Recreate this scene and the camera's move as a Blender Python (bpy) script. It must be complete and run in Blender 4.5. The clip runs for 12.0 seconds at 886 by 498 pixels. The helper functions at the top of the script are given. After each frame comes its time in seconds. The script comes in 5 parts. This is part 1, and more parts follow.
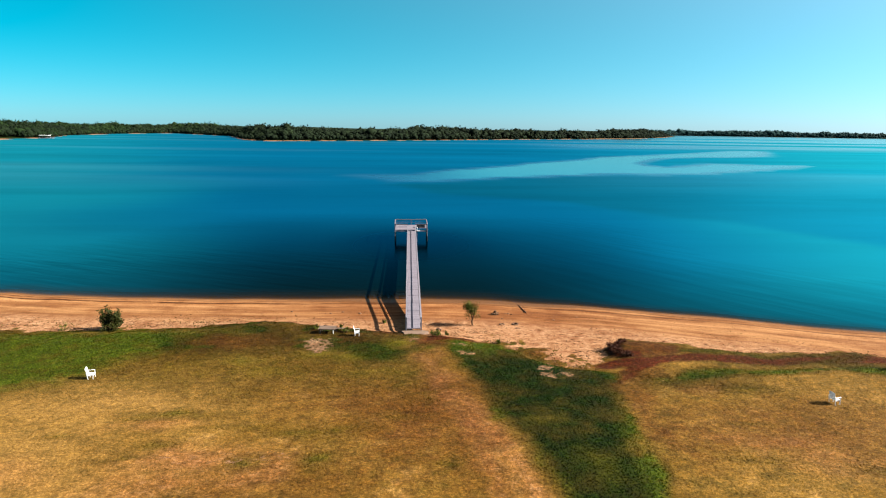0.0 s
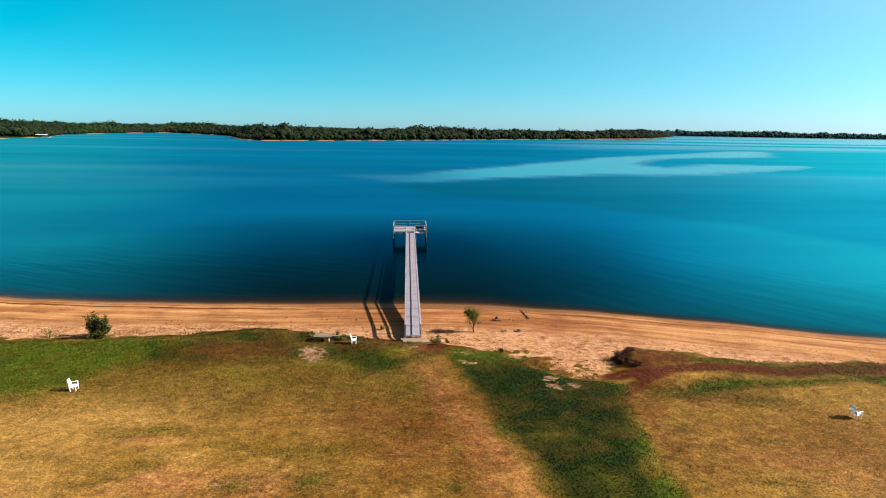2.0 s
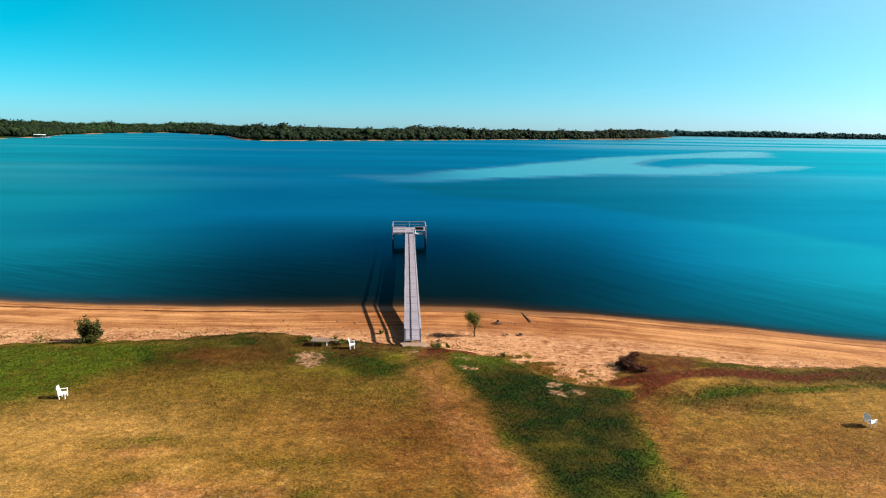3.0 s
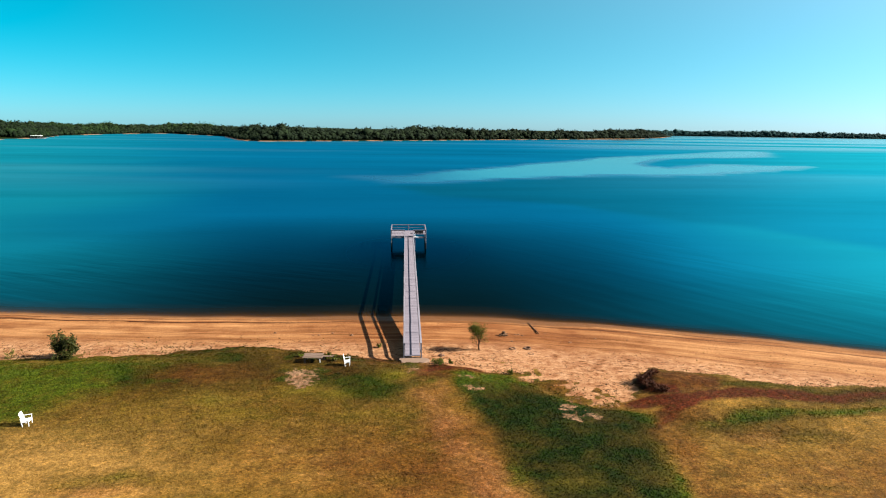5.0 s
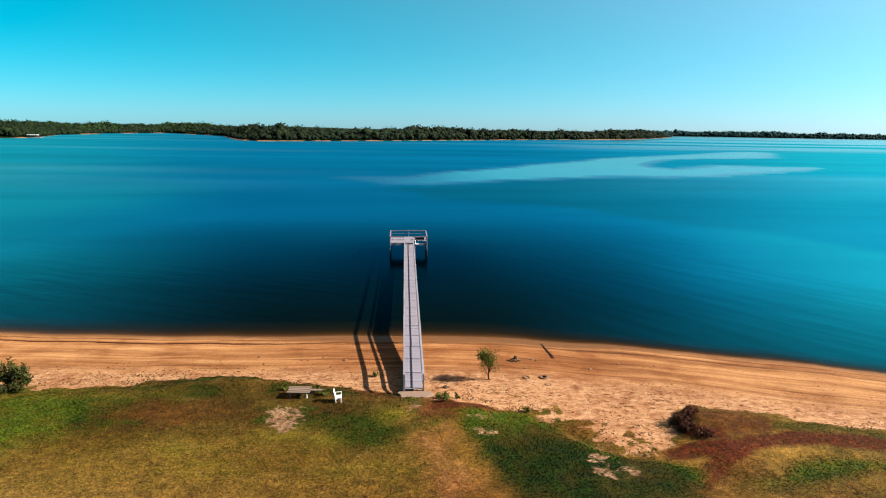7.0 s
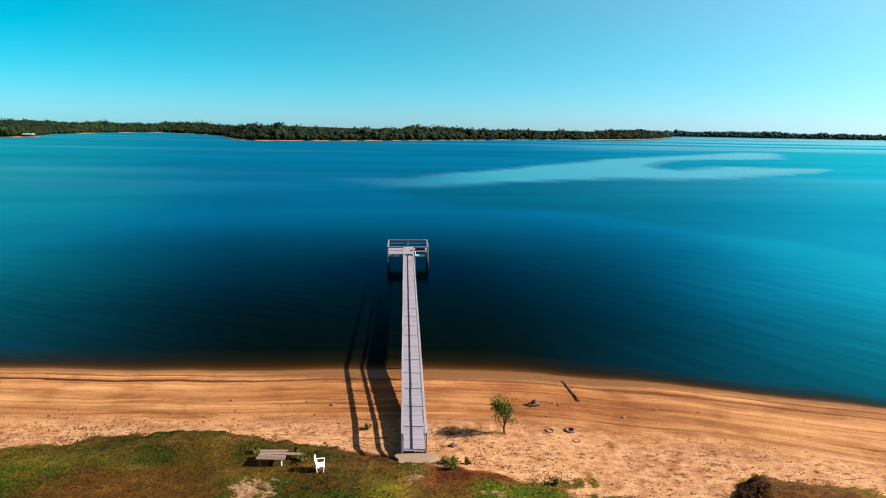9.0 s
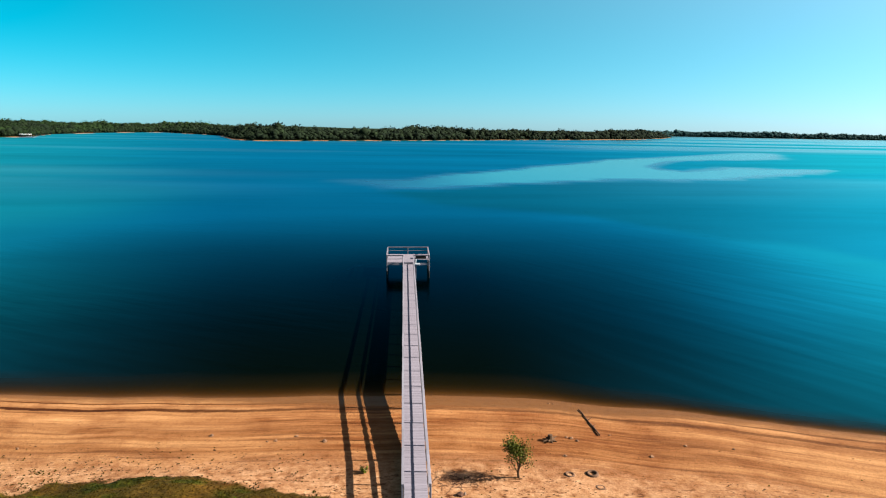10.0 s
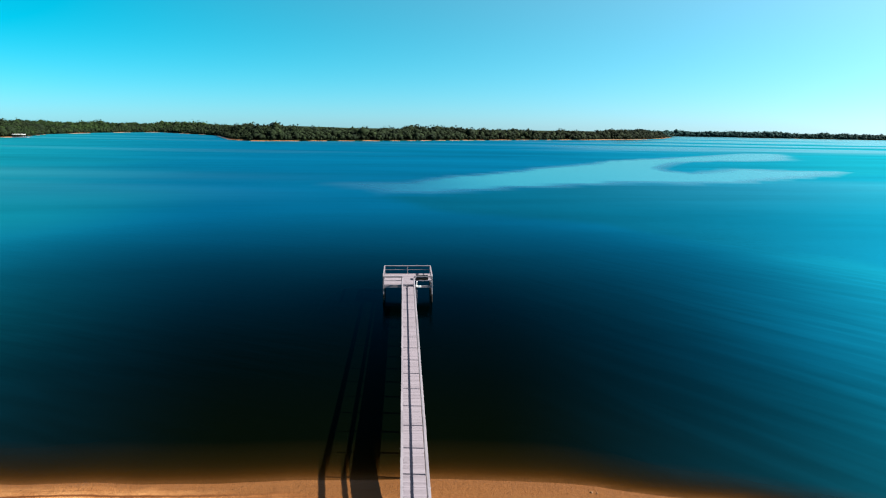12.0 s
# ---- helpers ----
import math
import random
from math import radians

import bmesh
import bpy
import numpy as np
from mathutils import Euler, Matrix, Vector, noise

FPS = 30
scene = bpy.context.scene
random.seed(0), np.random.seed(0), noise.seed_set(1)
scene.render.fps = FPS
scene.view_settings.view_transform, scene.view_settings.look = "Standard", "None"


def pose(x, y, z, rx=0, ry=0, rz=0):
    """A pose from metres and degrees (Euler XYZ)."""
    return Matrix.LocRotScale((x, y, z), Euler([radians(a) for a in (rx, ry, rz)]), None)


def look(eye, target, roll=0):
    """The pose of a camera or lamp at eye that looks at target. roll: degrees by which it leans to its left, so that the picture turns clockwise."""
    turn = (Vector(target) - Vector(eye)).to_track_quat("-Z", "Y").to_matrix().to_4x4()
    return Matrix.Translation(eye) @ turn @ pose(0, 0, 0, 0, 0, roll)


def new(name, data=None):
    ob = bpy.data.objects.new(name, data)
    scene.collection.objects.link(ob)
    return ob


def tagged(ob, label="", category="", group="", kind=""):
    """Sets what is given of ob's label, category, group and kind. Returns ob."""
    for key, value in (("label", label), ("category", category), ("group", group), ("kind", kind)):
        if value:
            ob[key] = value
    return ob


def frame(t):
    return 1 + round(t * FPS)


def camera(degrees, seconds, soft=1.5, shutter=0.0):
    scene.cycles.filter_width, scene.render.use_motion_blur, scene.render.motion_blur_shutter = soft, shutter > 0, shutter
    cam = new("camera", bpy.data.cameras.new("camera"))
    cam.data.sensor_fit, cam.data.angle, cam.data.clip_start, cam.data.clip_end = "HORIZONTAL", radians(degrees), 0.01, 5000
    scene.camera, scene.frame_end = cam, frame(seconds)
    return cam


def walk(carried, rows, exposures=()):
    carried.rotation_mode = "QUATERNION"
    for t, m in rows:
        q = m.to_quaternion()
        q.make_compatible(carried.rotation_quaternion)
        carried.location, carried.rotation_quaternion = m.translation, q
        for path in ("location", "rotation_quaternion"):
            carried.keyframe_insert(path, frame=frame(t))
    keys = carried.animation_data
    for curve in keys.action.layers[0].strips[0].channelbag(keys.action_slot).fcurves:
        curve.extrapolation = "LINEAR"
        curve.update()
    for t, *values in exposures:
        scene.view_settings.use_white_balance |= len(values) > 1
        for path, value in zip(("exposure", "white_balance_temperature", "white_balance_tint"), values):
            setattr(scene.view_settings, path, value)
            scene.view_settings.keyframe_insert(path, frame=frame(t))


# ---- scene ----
cam = camera(74.1, 12.0, soft=1.12)
PATH = [
    (0, (-0.405, -51.563, 20.1), (-0.29, -49.608, 19.695), 0.6),
    (0.5, (-0.408, -51.104, 20.132), (-0.292, -49.149, 19.727), 0.6),
    (1, (-0.437, -50.586, 20.148), (-0.32, -48.631, 19.743), 0.6),
    (1.5, (-0.456, -50.067, 20.128), (-0.337, -48.112, 19.722), 0.7),
    (2, (-0.488, -49.489, 20.071), (-0.367, -47.535, 19.666), 0.7),
    (2.5, (-0.519, -48.908, 20.057), (-0.398, -46.954, 19.652), 0.7),
    (3, (-0.523, -48.282, 20.021), (-0.399, -46.327, 19.616), 0.7),
    (5, (-0.537, -44.544, 19.895), (-0.41, -42.589, 19.491), 0.6),
    (5.5, (-0.55, -43.215, 19.893), (-0.423, -41.26, 19.488), 0.7),
    (6, (-0.578, -41.733, 19.859), (-0.45, -39.778, 19.455), 0.7),
    (6.5, (-0.61, -40.114, 19.837), (-0.481, -38.159, 19.433), 0.7),
    (7, (-0.598, -38.401, 19.88), (-0.469, -36.447, 19.476), 0.7),
    (9, (-0.553, -30.549, 20.031), (-0.422, -28.595, 19.626), 0.8),
    (9.5, (-0.593, -28.377, 20.137), (-0.461, -26.423, 19.732), 0.7),
    (10, (-0.62, -25.976, 20.216), (-0.487, -24.022, 19.811), 0.8),
    (10.5, (-0.622, -23.475, 20.304), (-0.489, -21.521, 19.899), 0.8),
    (11, (-0.677, -20.913, 20.462), (-0.543, -18.959, 20.057), 0.8),
    (11.5, (-0.636, -18.251, 20.529), (-0.502, -16.297, 20.124), 0.8),
    (12, (-0.613, -15.444, 20.526), (-0.477, -13.49, 20.12), 0.8),
]
EXPOSURES = [(0, 2.52), (10.5, 2.53), (12, 2.66)]
walk(cam, [(t, look(eye, target, roll)) for t, eye, target, roll in PATH], EXPOSURES)

# ---- light ----
SUN_EL, SUN_AZ = radians(31.5), radians(95)   # azimuth clockwise from +y
sun_from = Vector((math.sin(SUN_AZ) * math.cos(SUN_EL), math.cos(SUN_AZ) * math.cos(SUN_EL), math.sin(SUN_EL)))
sun = new("sun", bpy.data.lights.new("sun", "SUN"))
sun.data.energy, sun.data.angle, sun.data.color = 5.0, radians(0.53), (1.0, 0.93, 0.82)
sun.matrix_world = look(sun_from * 100, (0, 0, 0))
world = bpy.data.worlds.new("sky")
scene.world = world
world.use_nodes = True
wn = world.node_tree.nodes
sky = wn.new("ShaderNodeTexSky")
sky.sky_type, sky.sun_disc = "NISHITA", False
sky.sun_elevation, sky.sun_rotation = SUN_EL, SUN_AZ
sky.air_density, sky.dust_density, sky.ozone_density = 0.8, 0.3, 1.0


def sky_maths(op, a, b):
    n = wn.new("ShaderNodeMath")
    n.operation = op
    for value, sock in ((a, n.inputs[0]), (b, n.inputs[1])):
        if isinstance(value, (int, float)):
            sock.default_value = value
        else:
            world.node_tree.links.new(value, sock)
    return n.outputs[0]


# thin haze that scatters the sun forward (Henyey-Greenstein, g = 0.55), over the clear sky
HAZE_G, HAZE = 0.55, 1.85
toward = wn.new("ShaderNodeVectorMath")
toward.operation, toward.inputs[1].default_value = "DOT_PRODUCT", sun_from
world.node_tree.links.new(wn.new("ShaderNodeTexCoord").outputs["Generated"], toward.inputs[0])
spread = sky_maths("POWER", sky_maths("SUBTRACT", 1 + HAZE_G ** 2, sky_maths("MULTIPLY", toward.outputs["Value"], 2 * HAZE_G)), -1.5)
hazy = wn.new("ShaderNodeVectorMath")
hazy.operation, hazy.inputs[1].default_value = "MULTIPLY_ADD", (0.78, 0.80, 0.86)
world.node_tree.links.new(sky.outputs[0], hazy.inputs[0])
warm = wn.new("ShaderNodeVectorMath")
warm.operation, warm.inputs[0].default_value = "SCALE", [c * HAZE * (1 - HAZE_G ** 2) for c in (2.7, 1.05, 0.80)]
world.node_tree.links.new(spread, warm.inputs["Scale"])
world.node_tree.links.new(warm.outputs[0], hazy.inputs[2])
tinted = wn.new("ShaderNodeCombineColor")
for k, weights in enumerate(((0.84, 0.0, -0.56), (0.0, 1.07, 0.13), (0.0, 0.58, 0.92))):
    dot, low = wn.new("ShaderNodeVectorMath"), wn.new("ShaderNodeMath")
    dot.operation, dot.inputs[1].default_value = "DOT_PRODUCT", weights
    low.operation, low.inputs[1].default_value = "MAXIMUM", 0.01
    world.node_tree.links.new(hazy.outputs[0], dot.inputs[0])
    world.node_tree.links.new(dot.outputs["Value"], low.inputs[0])
    world.node_tree.links.new(low.outputs[0], tinted.inputs[k])
world.node_tree.links.new(tinted.outputs[0], wn["Background"].inputs[0])
wn["Background"].inputs[1].default_value = 0.0180


# ---- numbers that shape the land ----
def lattice(seed):
    return np.random.RandomState(seed).rand(256, 256)


LATTICES = [lattice(s) for s in range(6)]


def vnoise(x, y, size, seed=0):
    """Smooth value noise, -1 to 1, with features of that size in metres."""
    u, v = x / size, y / size
    i, j = np.floor(u).astype(int), np.floor(v).astype(int)
    a, b = u - i, v - j
    a, b = a * a * (3 - 2 * a), b * b * (3 - 2 * b)
    g = LATTICES[seed % 6]
    p = g[i % 256, j % 256] * (1 - a) + g[(i + 1) % 256, j % 256] * a
    q = g[i % 256, (j + 1) % 256] * (1 - a) + g[(i + 1) % 256, (j + 1) % 256] * a
    return 2 * (p * (1 - b) + q * b) - 1


def smooth(lo, hi, v):
    k = np.clip((v - lo) / (hi - lo), 0, 1)
    return k * k * (3 - 2 * k)


def inside(x, y, poly):
    """Signed distance to a polygon, positive inside."""
    best = np.full(x.shape, 1e9)
    odd = np.zeros(x.shape, bool)
    for (ax, ay), (bx, by) in zip(poly, poly[1:] + poly[:1]):
        ex, ey = bx - ax, by - ay
        k = np.clip(((x - ax) * ex + (y - ay) * ey) / (ex * ex + ey * ey), 0, 1)
        best = np.minimum(best, np.hypot(x - ax - k * ex, y - ay - k * ey))
        if ay != by:
            odd ^= ((ay > y) != (by > y)) & (x < ex * (y - ay) / ey + ax)
    return np.where(odd, best, -best)


def along(x, y, line):
    best = np.full(x.shape, 1e9)
    for (ax, ay), (bx, by) in zip(line, line[1:]):
        ex, ey = bx - ax, by - ay
        k = np.clip(((x - ax) * ex + (y - ay) * ey) / (ex * ex + ey * ey), 0, 1)
        best = np.minimum(best, np.hypot(x - ax - k * ex, y - ay - k * ey))
    return best


def blob(x, y, cx, cy, rx, ry):
    return np.exp(-((x - cx) / rx) ** 2 - ((y - cy) / ry) ** 2)


SHORE = ((-400, 46), (-120, 27), (-50, 20.7), (-36, 19.0), (-22, 17.75), (-7, 17.4), (2, 17.2), (11, 16.0), (20, 13.5), (30, 10.4), (40, 6.6), (49, 3.6), (120, -22), (400, -60))
LAWN = ((-400, 24), (-120, 9), (-50, 3), (-37, 2.3), (-33, 1.8), (-28, 2.2), (-23, 2.9), (-17, 3.6), (-9, 2.9), (-4.8, 1.7), (-1.9, 0.1), (1.4, -0.9), (5.4, -2.5), (7.4, -2.8), (10, -6.1), (11.8, -8.1), (15.2, -7.8), (16.7, -6), (17.2, -4.4), (18.2, -3.7), (21, -3.8), (25, -5.4), (31, -6.8), (36, -6.8), (40, -8.0), (50, -11), (120, -37), (400, -80))
GREEN_MEADOW = [(-60, 3), (-37, 1.2), (-27, 1.2), (-22, 1.8), (-9, 1.0), (-14.8, -2.4), (-18.7, -5), (-21.6, -8.3), (-23.1, -10.3), (-25.3, -12.1), (-29, -12.9), (-60, -15)]
SWALE = [(2.1, -3), (3, -8.1), (3.9, -12.3), (4.6, -16.6), (5.4, -20.1), (6.2, -23.1), (7.2, -30), (8.5, -42), (10.6, -56), (13.4, -72), (14.0, -72), (13.6, -56), (12.4, -42), (11.8, -28), (12.2, -23.4), (13.1, -19.8), (14.1, -16.2), (14.8, -13.6), (15.6, -10.4), (13.6, -8.9), (11.2, -8.2), (9.8, -6.0), (8.0, -3.0), (5.3, -2.7)]
BERM_GREEN = [(18.8, -11.3), (20.3, -10.1), (22.7, -9.8), (26.4, -10.0), (31, -10), (34.7, -9.6), (48, -13), (46, -15), (32.6, -10.8), (28.4, -11.5), (24.9, -11.3), (21.9, -12.1), (19.5, -12.4), (18.5, -12.1)]
CREST_GREEN = [(22.0, -5.8), (24.2, -5.9), (28.6, -7.2), (38, -7.4), (38, -8.0), (28.1, -8.0), (24.4, -7.2), (21.7, -6.7)]
CREST_BROWN = [(17.6, -4.0), (20.6, -4.0), (22.8, -5.4), (21.5, -7.2), (18.6, -7.8), (17.0, -7.6)]
FOOT_GREEN = [(-6.4, -4.1), (-4.4, -3.3), (-2.6, -4.2), (-0.7, -5.9), (-1.8, -7.7), (-3.6, -7.9), (-5.4, -6.0)]
BROWN_LAWN = [(-21.9, -1.5), (-18.9, -0.8), (-14.4, -1.0), (-10.0, -0.6), (-9.1, -4.6), (-12.4, -4.8), (-16.0, -5.4), (-20.3, -4.8)]
RED_TRACK = [(15.2, -8.6), (16.7, -8.5), (18.0, -8.9), (19.8, -8.2), (22.7, -7.9), (24.9, -8.2), (27.8, -8.6), (32.2, -8.3), (40, -9.4)]
RED_BRANCH = [(18.0, -8.9), (17.0, -9.8), (16.0, -10.8), (14.9, -11.9)]
WORN_TRACK = [(0.1, -1.5), (0.3, -3.5), (1.4, -9.1), (2.4, -15.7), (3.6, -21.3), (4.7, -27), (6, -40)]
BANK_END = [(18.2, -7.2), (16.9, -6.7), (16.9, -5.6), (17.2, -4.7), (18.0, -4.0)]
HUMP = [(16.5, -4.8), (18.1, -3.5), (20.5, -3.7), (22.5, -5.5), (22, -7.0), (19, -7.4), (16.9, -7.2), (16.3, -6.0)]
FAR_LAND = [(-4500, 100), (-1200, 430), (-497, 705), (-511, 770), (-500, 814), (-592, 1040), (-618, 1287), (-581, 1439), (-350, 1114), (-235, 800), (-191, 754), (-20, 851), (179, 1015), (377, 1152), (553, 1294), (700, 1530), (856, 1820), (800, 2000), (996, 2112), (1142, 1987), (1273, 1875), (1393, 1773), (1470, 1712), (2300, 1250), (4600, 500), (4600, 4600), (-4500, 4600)]


def shore_way(x, y):
    """Metres inland from the water's edge."""
    xs, ys = zip(*SHORE)
    wob = 0.35 * vnoise(x, y * 0, 7, 1) + 0.15 * vnoise(x, y * 0, 2.3, 2)
    slant = 1 - 0.07 * smooth(12, 30, x)
    return (np.interp(x, xs, ys) - 1.15 + wob - y) * slant


def lawn_way(x, y):
    """Metres into the grass from its ragged edge."""
    xs, ys = zip(*LAWN)
    wob = 0.6 * vnoise(x, y, 3.1, 3) + 0.45 * vnoise(x, y, 1.1, 4) + 0.2 * vnoise(x, y, 0.45, 1)
    return np.interp(x, xs, ys) - y + wob


def ground_z(x, y):
    d, e = shore_way(x, y), lawn_way(x, y)
    under = -5 * (1 - np.exp(np.minimum(d, 0) * (0.07 + 0.04 * smooth(8, 25, x)) / 5))
    step = (d * 0.8 + 0.7 * vnoise(x, y, 11, 0)) % 1.0
    beach = 0.092 * np.clip(d, 0, 40) - 0.028 * np.clip(d - 11, 0, 40) + 0.035 * (step ** 3 - 0.25) * smooth(0.3, 2, d) * smooth(13, 9, d)
    low = smooth(3, 8, x) * smooth(18, 14, x) * smooth(-24, -10, y)
    top = 2.02 - 0.55 * low + 0.05 * vnoise(x, y, 9, 2)
    top = top - 0.25 * np.clip(inside(x, y, SWALE), 0, 2) / 2 * smooth(-6, -14, y)
    edge_fill = 0.17 * blob(x, y, 0, -0.9, 1.9, 1.3)
    top = top + (0.05 * vnoise(x, y, 1.4, 3) + 0.02 * vnoise(x, y, 0.6, 1)) * smooth(0, 1.5, inside(x, y, SWALE)) + 0.02 * vnoise(x, y, 1.2, 5)
    sharp = smooth(15.8, 17.2, x)
    west = smooth(-12, -20, x)
    pierside = smooth(-14, -9, x) * smooth(3, 1, x)
    soft_edge = smooth(-2.2, 1.6, e - 0.7 * smooth(2, -2, x)) * (1 - west) + smooth(-1.2, 5.5, e) * west
    soft_edge = soft_edge * (1 - pierside) + smooth(-1.4, 4.2, e) * pierside
    edge = soft_edge * (1 - sharp) + smooth(-0.35, 0.45, e) * sharp
    top = top + 0.26 * smooth(0.0, 1.5, inside(x + 0.35 * vnoise(x, y, 0.9, 1), y + 0.35 * vnoise(x, y, 0.9, 4), HUMP)) * smooth(23, 18, x)
    z = np.where(d > 0, beach * (1 - edge) + np.maximum(top, beach * edge) * edge + edge_fill, under)
    far = np.clip(inside(x, y, FAR_LAND), -60, 900)
    hill = np.where(far > 0, 0.05 * np.minimum(far, 40) + 7 * smooth(30, 600, far) + 7 * smooth(-250, -700, x) * smooth(20, 300, far), -5)
    return np.where(y > 300, np.maximum(hill, -5), z)


# darker green patches in the dry lawn: x, y, two radii, strength
GREEN_SPOTS = ((-15.0, -16.6, 2.6, 0.7, 0.75), (-14.4, -20.9, 1.6, 0.6, 0.65), (-15.6, -22.6, 1.8, 0.5, 0.6), (-9.1, -23.1, 1.2, 1.0, 0.7), (-5.4, -22.6, 1.2, 1.0, 0.75), (-7.3, -20.2, 1.8, 0.8, 0.6),
               (-20.4, -20.2, 1.5, 0.5, 0.5), (1.7, -23.8, 0.8, 0.5, 0.6), (20.8, -19.2, 1.6, 0.4, 0.5), (18.5, -24.0, 2.2, 0.6, 0.45), (23.5, -13.6, 3.0, 1.0, 0.55), (18.6, -12.2, 2.2, 1.1, 0.7), (24.5, -24.6, 2.2, 0.8, 0.5), (-1.0, -17.3, 2.0, 0.8, 0.45), (-2.9, -4.2, 1.8, 1.0, 0.85))


def zones(x, y):
    """How green, red, worn and grassy the ground is, 0 to 1."""
    wx = x + 1.2 * vnoise(x, y, 6.0, 4) + 1.0 * vnoise(x, y, 2.6, 1) + 0.5 * vnoise(x, y, 0.8, 2)
    wy = y + 0.9 * vnoise(x, y, 5.3, 0) + 1.2 * vnoise(x, y, 2.9, 3) + 0.5 * vnoise(x, y, 0.8, 5)
    nx, ny = x + 0.35 * (wx - x), y + 0.35 * (wy - y)
    e = lawn_way(x, y)
    grass = smooth(-0.5, 0.7, e + 0.5 * vnoise(x, y, 0.7, 5) + 0.9 * smooth(15.5, 16.5, x) * smooth(22, 19, x))
    tongue = smooth(5.5, 8, x) * smooth(17.5, 15.5, x)
    grass = np.maximum(grass, 0.95 * tongue * smooth(-6.0, -4.0, e) * smooth(-0.05, 0.2, vnoise(x * 0.55, y, 0.9, 1) + 0.4 * vnoise(x, y, 0.4, 2) - 0.75 * smooth(-0.5, -4.5, e)))
    green = smooth(-4.5, 3.5, inside(wx, wy, GREEN_MEADOW)) * (0.62 + 0.38 * smooth(-12, -22, x))
    green = np.maximum(green, smooth(-0.7, 0.9, inside(x + 0.6 * (wx - x), y + 0.6 * (wy - y), SWALE)) * np.clip(0.80 + 0.35 * vnoise(x, y, 2.0, 0) + 0.3 * vnoise(x, y, 0.8, 3), 0.25, 1.1))
    green = np.maximum(green, 0.95 * smooth(-0.4, 0.7, inside(nx, ny, BERM_GREEN)))
    green = np.maximum(green, 0.7 * smooth(-0.3, 0.5, inside(nx, ny, CREST_GREEN)))
    green = np.maximum(green, 0.9 * smooth(-1.8, 0.8, inside(nx, ny, FOOT_GREEN)))
    green = np.maximum(green, 0.48 * smooth(-17, -11, wy) * smooth(2, -1, wx))
    for cx, cy, rx, ry, k in ((-11.5, -1.6, 2.2, 1.6, 0.75), (-15.5, -16.2, 3.2, 1.0, 0.6), (-10.3, -18.9, 2.4, 0.9, 0.5), (-5.5, -20, 2.6, 1.2, 0.5), (-5.3, -23.2, 1.3, 1.6, 0.45), (-8.8, -11, 1.6, 0.9, 0.55),
                              (-3.7, -13.3, 1.6, 0.9, 0.5), (0.2, -13.9, 1.2, 1.0, 0.5), (-15.3, -21.7, 2.0, 1.0, 0.45), (-6, -9, 8, 3.0, 0.42), (-15, 0.8, 6, 1.6, 0.6), (-11, -28, 3, 1.5, 0.5), (1.3, -1.4, 0.8, 0.5, 0.8), (0.6, -5.2, 1.6, 2.0, 0.5),
                              (7.3, -3.6, 0.9, 0.6, 0.7), (33, -8.6, 6, 0.8, 0.6), (-19, -31, 4, 2, 0.4), (18, -30, 4, 2, 0.35), (17, -11.8, 1.6, 1.2, 0.4), (30, -10.3, 4, 0.8, 0.55)):
        green = np.maximum(green, k * blob(wx, wy, cx, cy, rx, ry))
    for cx, cy, rx, ry, k in GREEN_SPOTS:
        green = np.maximum(green, k * blob(nx, ny, cx, cy, rx, ry))
    green = np.maximum(green, tongue * smooth(-5, -1.5, e) * smooth(1.0, -0.5, e) * (0.5 + 0.5 * vnoise(x, y, 1.8, 3)))
    brown = smooth(-1.0, 1.2, inside(wx, wy, BROWN_LAWN))
    green = green * (1 - 0.4 * brown * (0.7 + 0.6 * vnoise(x, y, 2.4, 4)))
    red = 1.3 * smooth(1.2, 0.3, along(nx, ny, RED_TRACK)) + smooth(1.1, 0.3, along(nx, ny, RED_BRANCH))
    red = np.maximum(red, 0.75 * brown)
    red = np.maximum(red, 0.75 * smooth(-0.5, 0.6, inside(nx, ny, CREST_BROWN)))
    for cx, cy, rx, ry, k in ((1.2, -3.9, 1.7, 1.5, 0.85), (2.4, -2.5, 1.8, 1.2, 1.1), (-6, 0.2, 7, 1.2, 0.9), (-2.5, -1.6, 2.5, 1.0, 0.85), (-12, -5.5, 6, 2.0, 0.5), (-19, -6.5, 4, 1.6, 0.6), (-8, -8, 7, 2.5, 0.35), (13.5, -7.2, 3, 1.5, 0.75), (9.5, -5.6, 2.5, 1.2, 0.6),
                              (34, -8.0, 6, 0.6, 0.6), (9.5, -7.4, 1.5, 0.5, 0.6), (-2, -14, 7, 7, 0.52), (0, -16, 4, 9, 0.6), (3.4, -19, 2.2, 9, 0.5), (-8, -10, 9, 4, 0.45), (-6, -25, 9, 5, 0.3), (24, -20, 9, 5, 0.38), (20.5, -13.2, 2.2, 1.2, 0.5), (16.6, -11.6, 2.0, 1.8, 0.65), (15.6, -15.5, 1.8, 5, 0.5), (14.4, -21, 2.0, 4, 0.5), (4.2, -17, 1.6, 7, 0.35), (17, -21, 3, 3, 0.4)):
        red = np.maximum(red, k * blob(wx, wy, cx, cy, rx, ry))
    upper = smooth(-9, -4, y) * smooth(3, 1, x) * smooth(-0.4, 0.6, e)
    red = np.maximum(red, 0.85 * upper * smooth(0.05, 0.45, vnoise(x * 0.8, y * 1.3, 2.3, 2) + 0.35 * vnoise(x, y, 0.8, 0)))
    green = np.maximum(green, 0.8 * upper * smooth(0.15, 0.5, vnoise(x * 0.8, y * 1.3, 1.9, 5) + 0.35 * vnoise(x, y, 0.7, 1)))
